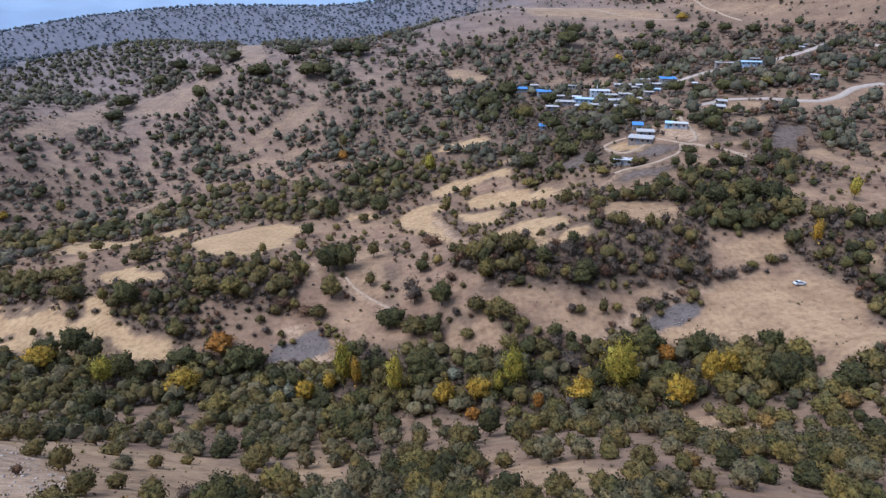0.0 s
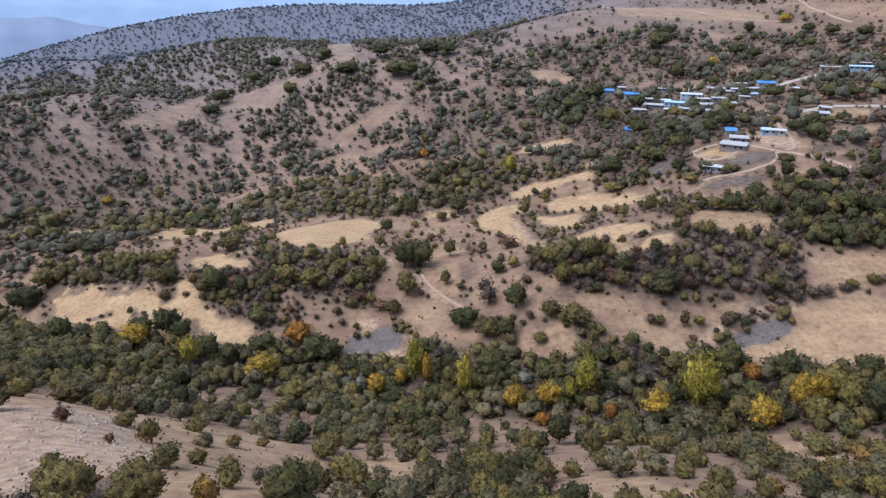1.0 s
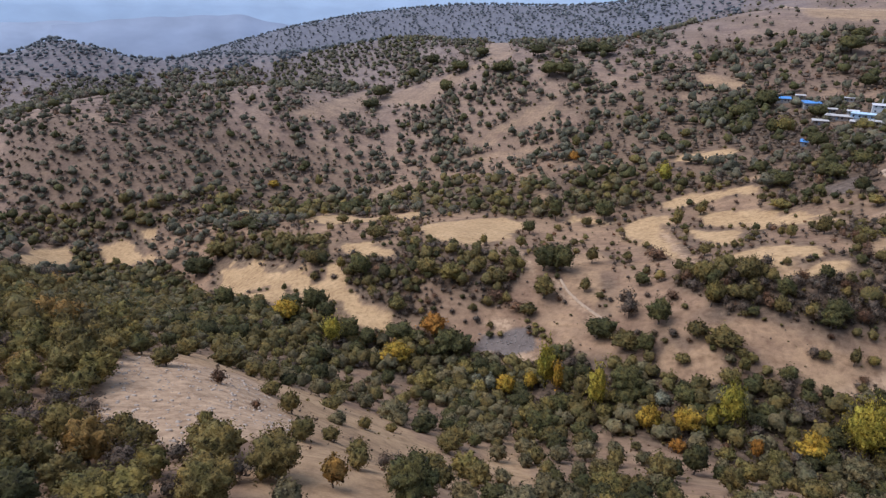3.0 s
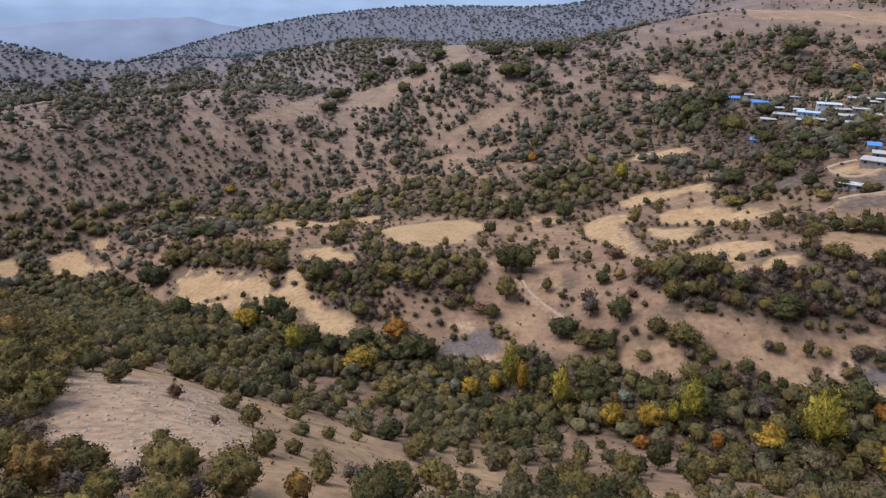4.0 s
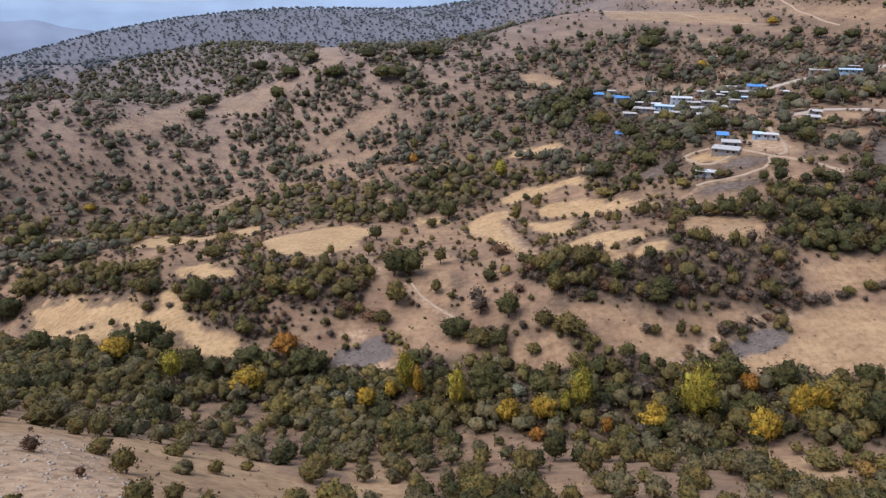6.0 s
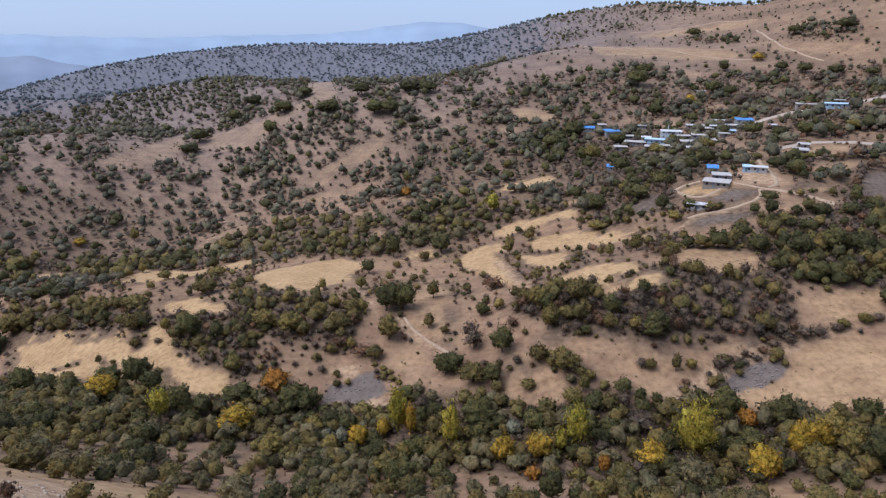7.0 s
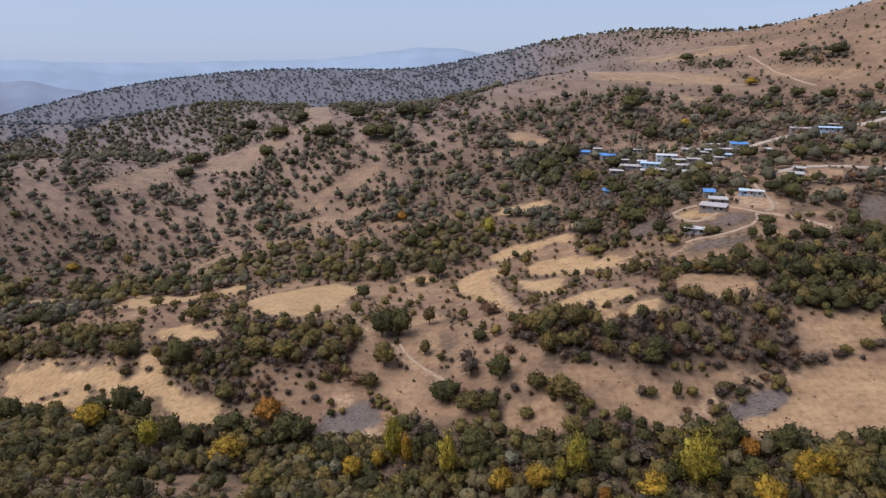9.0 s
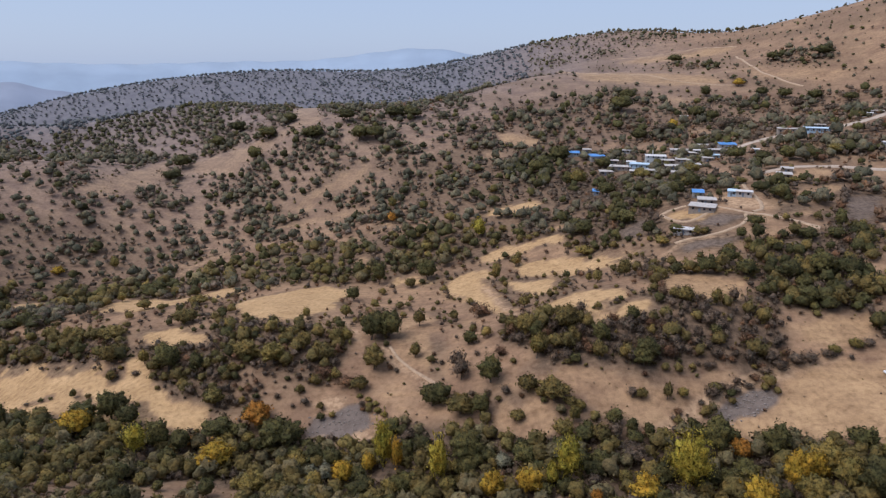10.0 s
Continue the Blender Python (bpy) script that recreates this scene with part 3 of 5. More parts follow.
wx = gx + 1.6 * np.sin(gy / 5.3 + 1.4 * np.sin(gx / 7.1)) + 0.8 * np.sin(gy / 2.1 + gx / 3.0)
wy = gy + 1.6 * np.sin(gx / 6.1 + 1.2 * np.sin(gy / 8.3)) + 0.8 * np.sin(gx / 2.3 - gy / 2.7)
tended, turned = np.zeros(gx.size, bool), np.zeros(gx.size, bool)
for kind, corners in FIELDS:
    hit = inside(wx.ravel(), wy.ravel(), corners)
    tended |= hit
    turned = (turned & ~hit) | (hit if kind == "tilled" else False)
    soil[hit, :3] = SOIL[kind]
for points in PATHS:
    for (x0, y0), (x1, y1) in zip(points, points[1:]):
        along = np.clip(((gx - x0) * (x1 - x0) + (gy - y0) * (y1 - y0)) / ((x1 - x0) ** 2 + (y1 - y0) ** 2), 0, 1)
        worn = np.hypot(gx - x0 - along * (x1 - x0), gy - y0 - along * (y1 - y0)).ravel() < 1.3
        soil[worn, :3] = (0, 0, 0.85)
blur = soil.reshape(*gx.shape, 4)
for _ in range(1):
    blur[1:-1] = (blur[:-2] + 2 * blur[1:-1] + blur[2:]) / 4
    blur[:, 1:-1] = (blur[:, :-2] + 2 * blur[:, 1:-1] + blur[:, 2:]) / 4


# ---- trees ----
def tube(points, radii, sides=6):
    """A tapered tube along points: vertices and faces."""
    verts, faces = [], []
    for k, (p, r) in enumerate(zip(points, radii)):
        p = Vector(p)
        d = (Vector(points[min(k + 1, len(points) - 1)]) - Vector(points[max(k - 1, 0)])).normalized()
        a = d.orthogonal().normalized()
        b = d.cross(a)
        verts += [tuple(p + r * (math.cos(i * math.tau / sides) * a + math.sin(i * math.tau / sides) * b)) for i in range(sides)]
        if k:
            o = (k - 1) * sides
            faces += [(o + i, o + (i + 1) % sides, o + sides + (i + 1) % sides, o + sides + i) for i in range(sides)]
    return verts, faces


def mesh_of(name, pieces, mat):
    verts, faces = [], []
    for v, f in pieces:
        o = len(verts)
        verts += list(v)
        faces += [tuple(i + o for i in q) for q in f]
    me = bpy.data.meshes.new(name)
    me.from_pydata(verts, [], faces)
    me.materials.append(mat)
    return me


SOLIDS = {}


def ball(fine=1):
    """A ball of triangles: 20, 80, 320 or 1280 of them."""
    if fine not in SOLIDS:
        bm = bmesh.new()
        bmesh.ops.create_icosphere(bm, subdivisions=fine, radius=1)
        SOLIDS[fine] = np.array([v.co[:] for v in bm.verts]), np.array([tuple(v.index for v in f.verts) for f in bm.faces])
        bm.free()
    return SOLIDS[fine]


def unit(v):
    return v / (np.linalg.norm(v, axis=-1, keepdims=True) + 1e-9)


# half widths, half height and the middle's height of a crown in a box one metre wide and high; how many limbs bulge from it
SHAPES = {"round": (0.53, 0.52, 0.47, 26), "poplar": (0.46, 0.54, 0.50, 34), "shrub": (0.54, 0.52, 0.44, 16)}


def crown_form(rng, shape):
    """How far a crown reaches each way from its middle: limbs bulge out unevenly, hollows lie between them."""
    limbs = SHAPES[shape][3]
    k = np.arange(limbs) + 0.5
    up = 1 - 1.55 * k / limbs
    ang = k * 2.39996 + rng.uniform(-0.5, 0.5, limbs)
    flat = np.sqrt(np.maximum(0.02, 1 - up**2))
    toward = unit(np.stack([np.cos(ang) * flat, np.sin(ang) * flat, up], -1) + 0.16 * rng.normal(size=(limbs, 3)))
    strong, broad = rng.uniform(0.45, 1.15, limbs), rng.uniform(0.20, 0.36, limbs) * math.sqrt(26 / limbs)
    sway = rng.normal(size=3) * 0.13
    waves, phase = rng.normal(size=(7, 3)) * 4.5, rng.uniform(0, math.tau, 7)

    def reach(d):
        near = np.arccos(np.clip(d @ toward.T, -1, 1))
        bulge = (strong * np.exp(-((near / broad) ** 2))).max(-1)
        ripple = np.sin(d @ waves.T + phase).sum(-1) / 7
        return (0.60 + 0.42 * bulge + 0.12 * ripple) * (1 + d @ sway)

    return reach


def crown_arrays(seed, shape, fine, cards, card):
    """A crown in a box one metre wide and high: an uneven leafy mass with loose sprays over it and out of it.
    Vertices (n, 3), quads (m, 4; a triangle repeats its last corner), normals (n, 3)."""
    rng = np.random.default_rng(seed)
    reach = crown_form(rng, shape)
    wide, tall, middle, _ = SHAPES[shape]
    size, heart = np.array([wide, wide * rng.uniform(0.86, 1.0), tall]), np.array([0, 0, middle])

    def place(d, far):
        p = d * far * size
        if shape != "poplar":  # flat below
            p[:, 2] = np.where(p[:, 2] < 0, p[:, 2] * 0.8, p[:, 2])
        return heart + p

    bv, bf = ball(fine)
    d = bv @ np.array(Euler(rng.uniform(0, 6, 3)).to_matrix()).T
    v = place(d, (reach(d) * rng.uniform(0.80 if fine > 2 else 0.64, 1.06 if fine > 2 else 1.12, len(d)) * {"round": 0.92, "poplar": 0.76, "shrub": 0.64}[shape])[:, None])
    tri = v[bf]
    face = np.cross(tri[:, 1] - tri[:, 0], tri[:, 2] - tri[:, 0])
    bent = np.zeros_like(v)
    for k in range(3):
        np.add.at(bent, bf[:, k], face)
    verts, normals, quads = [v], [unit(unit(bent) + 0.25 * d)], [np.concatenate([bf, bf[:, 2:]], 1)]
    if cards:
        d = unit(rng.normal(size=(cards, 3)) + (0, 0, 0.25))
        low, slim = {"round": (0.86, 0.7), "poplar": (0.68, 0.7), "shrub": (0.55, 0.34)}[shape]
        at = place(d, (reach(d) * (low + (1.16 - low) * rng.random(cards) ** 1.2))[:, None])
        soft = unit(d / size * 0.45 + 0.35 * rng.normal(size=(cards, 3)))
        nrm = unit(soft + 0.6 * rng.normal(size=(cards, 3)))
        nrm = np.where((nrm * soft).sum(1, keepdims=True) < 0, -nrm, nrm)
        a = unit(np.cross(nrm, rng.normal(size=(cards, 3))))
        b = np.cross(nrm, a)
        s = card * rng.uniform(0.5, 1.5, (cards, 1)) * (0.7 / slim) ** 0.5
        verts.append(np.stack([at - a * s, at - b * s * slim, at + a * s, at + b * s * slim + nrm * s * 0.3], 1).reshape(-1, 3))
        normals.append(np.repeat(soft, 4, 0))
        quads.append(np.arange(4 * cards).reshape(-1, 4) + len(v))
    return np.concatenate(verts), np.concatenate(quads), np.concatenate(normals)


def fast_mesh(name, v, q, mat, leaf=None, normals=None):
    """A mesh from arrays; a quad that repeats its last corner is a triangle."""
    tri = q[:, 2] == q[:, 3]
    loops = np.concatenate([q[~tri].ravel(), q[tri][:, :3].ravel()]).astype(np.int32)
    nq, nt = int((~tri).sum()), int(tri.sum())
    starts = np.concatenate([np.arange(nq) * 4, nq * 4 + np.arange(nt) * 3]).astype(np.int32)
    me = bpy.data.meshes.new(name)
    me.vertices.add(len(v))
    me.vertices.foreach_set("co", np.asarray(v, np.float32).ravel())
    me.loops.add(len(loops))
    me.loops.foreach_set("vertex_index", loops)
    me.polygons.add(nq + nt)
    me.polygons.foreach_set("loop_start", starts)
    if normals is not None:
        me.polygons.foreach_set("use_smooth", np.ones(nq + nt, bool))
    me.materials.append(mat)
    if leaf is not None:
        a = me.color_attributes.new("leaf", "FLOAT_COLOR", "POINT")
        a.data.foreach_set("color", np.concatenate([leaf, np.ones((len(leaf), 1))], 1).astype(np.float32).ravel())
    me.update(calc_edges=True)
    if normals is not None:
        a = me.attributes.new("custom_normal", "FLOAT_VECTOR", "POINT")
        a.data.foreach_set("vector", np.asarray(normals, np.float32).ravel())
        me.update()
    return me


def trunk_mesh(seed, shape):
    """Trunk and limbs for a crown one metre wide and high."""
    rng = random.Random(seed)
    if shape == "poplar":
        pieces = [tube([(0, 0, -0.04), (0.005, 0, 0.3), (0, 0.006, 0.9)], [0.022, 0.017, 0.004])]
    else:
        stems = 3 if shape == "shrub" else 1
        pieces = []
        for s in range(stems):
            lean = rng.uniform(-0.06, 0.06), rng.uniform(-0.06, 0.06)
            fork = (lean[0], lean[1], 0.2 if shape != "shrub" else 0.12)
            thick = 0.034 if shape != "shrub" else 0.014
            pieces.append(tube([(0, 0, -0.08), (lean[0] * 0.4, lean[1] * 0.4, 0.08), fork], [thick * 1.35, thick, thick * 0.8]))
            for k in range(5 if stems == 1 else 3):
                a = k * math.tau / 5 + rng.uniform(-0.4, 0.4)
                r, z = rng.uniform(0.14, 0.33), rng.uniform(0.5, 0.8)
                mid = (fork[0] + math.cos(a) * r * 0.5, fork[1] + math.sin(a) * r * 0.5, fork[2] + (z - fork[2]) * 0.6)
                pieces.append(tube([fork, mid, (fork[0] + math.cos(a) * r, fork[1] + math.sin(a) * r, z)], [thick * 0.6, thick * 0.42, thick * 0.12], 5))
    return pieces


NAMES = {
    "oak": ("oak_tree", "broad grey-green oak on the dry slope", "round"),
    "grey_oak": ("oak_tree", "dusty grey-green oak with a rounded crown", "round"),
    "dark": ("walnut_tree", "dark green leafy tree with a full crown", "round"),
    "yellow": ("autumn_tree", "broad tree with golden yellow autumn leaves", "round"),
    "lime": ("poplar_tree", "tall poplar with yellow-green autumn leaves", "poplar"),
    "olive": ("hawthorn_tree", "bushy tree with dull yellow-green leaves", "round"),
    "orange": ("autumn_tree", "broad tree with orange-brown autumn leaves", "round"),
    "tawny": ("autumn_tree", "broad tree with dull tawny brown autumn leaves", "round"),
    "russet": ("russet_bush", "low bush with red-brown dry leaves", "shrub"),
    "brown": ("brown_bush", "leafless grey-brown thorny bush", "shrub"),
    "gold": ("golden_poplar", "slim poplar with golden autumn leaves", "poplar"),
    "hill_oak": ("hill_oak", "small grey-green oak on the far hillside", "round"),
    "hill_brush": ("hill_bush", "low grey-brown bush on the far hillside", "shrub"),
    "juniper": ("ridge_tree", "small tree on a far ridge, leaves coloured blue-grey for haze", "round"),
    "silver": ("willow_tree", "pale silvery grey-green willow", "round"),
}
PROTO = {}


def proto(kind, variant, fine):
    """The first tree of a kind and variant; copies share its meshes."""
    key = kind, variant, fine
    if key not in PROTO:
        name, label, shape = NAMES[kind]
        seed = 100 * sorted(NAMES).index(kind) + variant
        v, q, nv = crown_arrays(seed, shape, *((4, 2300, 0.0165), (4, 700, 0.027), (3, 300, 0.040))[fine])
        crown = fast_mesh("crown", v, q, LEAVES[kind], normals=nv)
        trunk = mesh_of("trunk", trunk_mesh(seed, shape), BARK)
        PROTO[key] = trunk, crown
    return PROTO[key]


def tree(kind, x, y, wide, tall, variant=0, turn=0.0, fine=0):
    """One tree, standing on the land: an Empty with its trunk and its crown."""
    name, label, shape = NAMES[kind]
    trunk, crown = proto(kind, variant, fine)
    top = new(name)
    tagged(top, label, name.replace("_", " "))
    top.empty_display_size = 0.2
    top.matrix_world = Matrix.Translation((x, y, float(height(x, y)) - 0.1)) @ Matrix.Rotation(turn, 4, "Z") @ Matrix.Diagonal((wide, wide, tall, 1))
    for part_name, me in (("trunk", trunk), ("crown", crown)):
        ob = new(part_name, me)
        ob.parent = top
    return top


def woods(name, label, stand, fine, cards, card, low=False):
    """Many trees that nobody could count, joined into one mesh: rows of x, y, width, height, kind, random number."""
    protos = {shape: [crown_arrays(900 + k, shape, fine, cards, card) for k in range(8)] for shape in ("round", "shrub")}
    vs, qs, cs, ns, off = [], [], [], [], 0
    feet = height([s[0] for s in stand], [s[1] for s in stand])
    for (x, y, w, h, kind, r), foot in zip(stand, feet):
        v, q, nv = protos["shrub" if low or NAMES[kind][2] == "shrub" else "round"][int(r * 997) % 8]
        a = r * 50
        ca, sa = math.cos(a) * w, math.sin(a) * w
        z = foot - 0.10 * h
        vs.append(np.stack([x + v[:, 0] * ca - v[:, 1] * sa, y + v[:, 0] * sa + v[:, 1] * ca, z + v[:, 2] * h * 1.08], -1))
        ns.append(np.stack([nv[:, 0] * ca / w - nv[:, 1] * sa / w, nv[:, 0] * sa / w + nv[:, 1] * ca / w, nv[:, 2]], -1))
        qs.append(q + off)
        off += len(v)
        lo, hi = LEAF[kind]
        t = (r * 7.3) % 1
        cs.append(np.repeat((np.array(lo) * (1 - t) + np.array(hi) * t)[None], len(v), 0))
    me = fast_mesh(name, np.concatenate(vs), np.concatenate(qs), WOODS, np.concatenate(cs), np.concatenate(ns))
    return tagged(new(name, me), label, "trees", kind="stuff")


# ---- where the trees stand ----
# zone: spacing, widths, height to width, and the mix of kinds
STAND = {
    "belt": (4.8, (5.0, 9.0), 0.82, (("oak", 5), ("dark", 3), ("grey_oak", 4), ("brown", 1), ("olive", 0.7))),
    "slope": (7.6, (4.0, 7.0), 0.86, (("oak", 5), ("grey_oak", 5), ("olive", 0.6), ("dark", 2), ("brown", 0.6))),
    "gully": (7.4, (4.2, 10.0), 0.85, (("oak", 6), ("dark", 1), ("olive", 3), ("tawny", 1), ("grey_oak", 1))),
    "spur": (6.6, (4.5, 8.0), 0.9, (("oak", 5), ("olive", 4), ("tawny", 1.2), ("brown", 2))),
    "thicket": (4.5, (4.6, 8.6), 0.92, (("oak", 5), ("dark", 1), ("brown", 6), ("russet", 1), ("olive", 0.6))),
    "brake": (3.9, (4.4, 8.6), 1.0, (("oak", 4), ("dark", 1), ("brown", 8), ("russet", 2))),
    "darkwood": (4.2, (4.6, 9.0), 0.95, (("dark", 7), ("oak", 3), ("brown", 2))),
    "vale": (6.4, (4.8, 11.5), 0.85, (("oak", 4), ("grey_oak", 3), ("dark", 3), ("olive", 0.5), ("brown", 4))),
    "grove": (5.9, (4.6, 12.0), 0.85, (("dark", 2.5), ("hill_oak", 6), ("hill_brush", 5), ("brown", 6), ("russet", 1), ("olive", 0.5))),
    "upland": (5.9, (4.6, 13.0), 0.9, (("hill_brush", 4), ("dark", 2.5), ("hill_oak", 4), ("brown", 6), ("russet", 3))),
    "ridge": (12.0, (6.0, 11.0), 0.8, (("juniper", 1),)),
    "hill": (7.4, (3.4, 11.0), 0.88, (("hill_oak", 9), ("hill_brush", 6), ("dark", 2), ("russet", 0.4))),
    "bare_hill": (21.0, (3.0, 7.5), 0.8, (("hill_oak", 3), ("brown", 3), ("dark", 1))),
    "darkgrove": (4.8, (7.0, 12.0), 0.9, (("dark", 6), ("hill_oak", 2), ("brown", 2))),
    "brownwood": (4.4, (5.0, 9.5), 0.9, (("brown", 7), ("russet", 2), ("hill_brush", 3), ("dark", 1))),
    "hillwood": (6.2, (5.5, 9.5), 0.85, (("hill_oak", 7), ("dark", 2), ("hill_brush", 1))),
    "scrub": (6.2, (3.6, 10.5), 0.85, (("hill_oak", 7), ("hill_brush", 7), ("brown", 2), ("dark", 1))),
    "mixedwood": (5.4, (4.4, 9.0), 1.0, (("dark", 6), ("oak", 4), ("brown", 6), ("olive", 0.6), ("russet", 1))),
    "copse": (4.6, (5.5, 9.0), 0.95, (("dark", 5), ("oak", 4), ("olive", 1), ("brown", 2))),
    "mid": (9.5, (2.4, 6.4), 0.85, (("oak", 3), ("brown", 7), ("dark", 1), ("russet", 2))),
}

LOOSE = ("hill", "mid", "bare_hill", "upland", "ridge", "slope", "grove")


def lumps(x, y, size):
    """A slow wander between -1 and 1, by which trees gather and thin out."""
    return (np.sin(x / size * 2.3 + 1.9 * np.sin(y / size * 1.1)) * np.cos(y / size * 2.7 + 1.6 * np.sin(x / size * 1.3)) + 0.6 * np.sin(x / size * 5.1 + y / size * 3.3)) / 1.6


def zones_at(x, y):
    d = np.hypot(x, y)
    out = np.full(x.shape, "hill", dtype=object)
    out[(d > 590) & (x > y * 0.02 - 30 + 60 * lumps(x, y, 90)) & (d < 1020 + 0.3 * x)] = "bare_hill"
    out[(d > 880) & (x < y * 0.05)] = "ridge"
    out[d < 360] = "mid"
    out[(y < 190) & (d < 200)] = "slope"
    for kind, corners in reversed(ZONES):
        out[inside(x, y, corners)] = kind
    return out


# dark brown ground on the floor of the woods and brush
COVER = {"copse": 0.8, "mixedwood": 0.8, "scrub": 0.45, "darkgrove": 0.9, "brownwood": 0.9, "hillwood": 0.2, "belt": 1.0, "thicket": 0.75, "brake": 1.0, "darkwood": 1.0, "grove": 0.6, "vale": 0.7, "gully": 0.55, "upland": 0.4, "slope": 0.25}
floor_kinds = zones_at(wx.ravel(), wy.ravel())
dark_ground = np.array([COVER.get(k, 0.0) for k in floor_kinds])
brushy = np.clip(0.25 - 0.55 * lumps(gx, gy, 60) - 0.35 * lumps(gx, gy, 21), 0, 0.75).ravel()
dark_ground = np.where(np.isin(floor_kinds, ["hill", "mid", "bare_hill"]), brushy * np.select([floor_kinds == "hill", floor_kinds == "bare_hill"], [0.45, 0.95], 0.65), dark_ground)
dark_ground[tended] = 0
dark_ground[turned] = 1.0
bank = np.full(gx.size, 9.0)
for kind, corners in FIELDS:  # a dark brown strip along the field edges
    if kind in ("straw", "bare", "tilled") and 160 < math.hypot(*corners[0]) < 520:
        for (x0, y0), (x1, y1) in zip(corners, corners[1:] + corners[:1]):
            near = (np.abs(wx - (x0 + x1) / 2) < abs(x1 - x0) / 2 + 4) & (np.abs(wy - (y0 + y1) / 2) < abs(y1 - y0) / 2 + 4)
            px, py = wx[near], wy[near]
            along = np.clip(((px - x0) * (x1 - x0) + (py - y0) * (y1 - y0)) / ((x1 - x0) ** 2 + (y1 - y0) ** 2 + 1e-6), 0, 1)
            here = np.flatnonzero(near.ravel())
            bank[here] = np.minimum(bank[here], np.hypot(px - x0 - along * (x1 - x0), py - y0 - along * (y1 - y0)))
banks = (bank < 2.2) & (lumps(gx, gy, 13).ravel() > -0.25)
dark_ground[banks] = np.maximum(dark_ground[banks], 0.9)
dark_ground = dark_ground.reshape(gx.shape)
for _ in range(3):
    dark_ground[1:-1] = (dark_ground[:-2] + 2 * dark_ground[1:-1] + dark_ground[2:]) / 4
    dark_ground[:, 1:-1] = (dark_ground[:, :-2] + 2 * dark_ground[:, 1:-1] + dark_ground[:, 2:]) / 4
soil[banks, 0] *= 0.25
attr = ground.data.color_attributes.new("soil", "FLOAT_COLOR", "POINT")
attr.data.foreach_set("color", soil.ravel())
attr = ground.data.attributes.new("dark_ground", "FLOAT", "POINT")
attr.data.foreach_set("value", dark_ground.ravel().astype(np.float32))


def undergrowth(tries):
    """Low brush between the trees of the valley woods."""
    rng = np.random.default_rng(23)
    y = rng.uniform(40, 360, tries)
    x = -0.3 * y + rng.uniform(-1.1, 1.0, tries) * (40 + y)
    kinds = zones_at(x, y)
    ok = np.isin(kinds, ["belt", "copse", "brake", "darkwood", "mixedwood", "thicket", "vale"]) & (rng.random(tries) < 0.8)
    for _, corners in FIELDS:
        ok &= ~inside(x, y, corners)
    out, grid = [], set()
    for px, py in zip(x[ok].tolist(), y[ok].tolist()):
        key = int(px / 3.0), int(py / 3.0)
        if key not in grid:
            grid.add(key)
            w = rng.uniform(1.5, 4.2)
            out.append((px, py, w, w * 0.8, ("brown", "brown", "oak", "russet", "dark", "olive")[int(rng.random() ** 1.3 * 6)], rng.random()))
    return out


def tussocks(tries):
    """Tufts of dry thistle and grass on the open slopes."""
    rng = np.random.default_rng(31)
    y = rng.uniform(60, 330, tries)
    x = -0.3 * y + rng.uniform(-1.1, 1.0, tries) * (40 + y)
    ok = np.isin(zones_at(x, y), ["mid", "slope", "spur", "vale"]) & (rng.random(tries) < 0.35 - 0.5 * lumps(x, y, 17))
    for kind, corners in FIELDS:
        if kind in ("straw", "gravel", "tilled", "pale"):
            ok &= ~inside(x, y, corners)
    return [(px, py, w, w * 0.8, ("brown", "russet", "brown", "olive", "oak")[int(k * 5)], r) for px, py, w, k, r in zip(x[ok].tolist(), y[ok].tolist(), (0.5 + 1.1 * rng.random(ok.sum()) ** 2).tolist(), (rng.random(ok.sum()) ** 1.5).tolist(), rng.random(ok.sum()).tolist())]


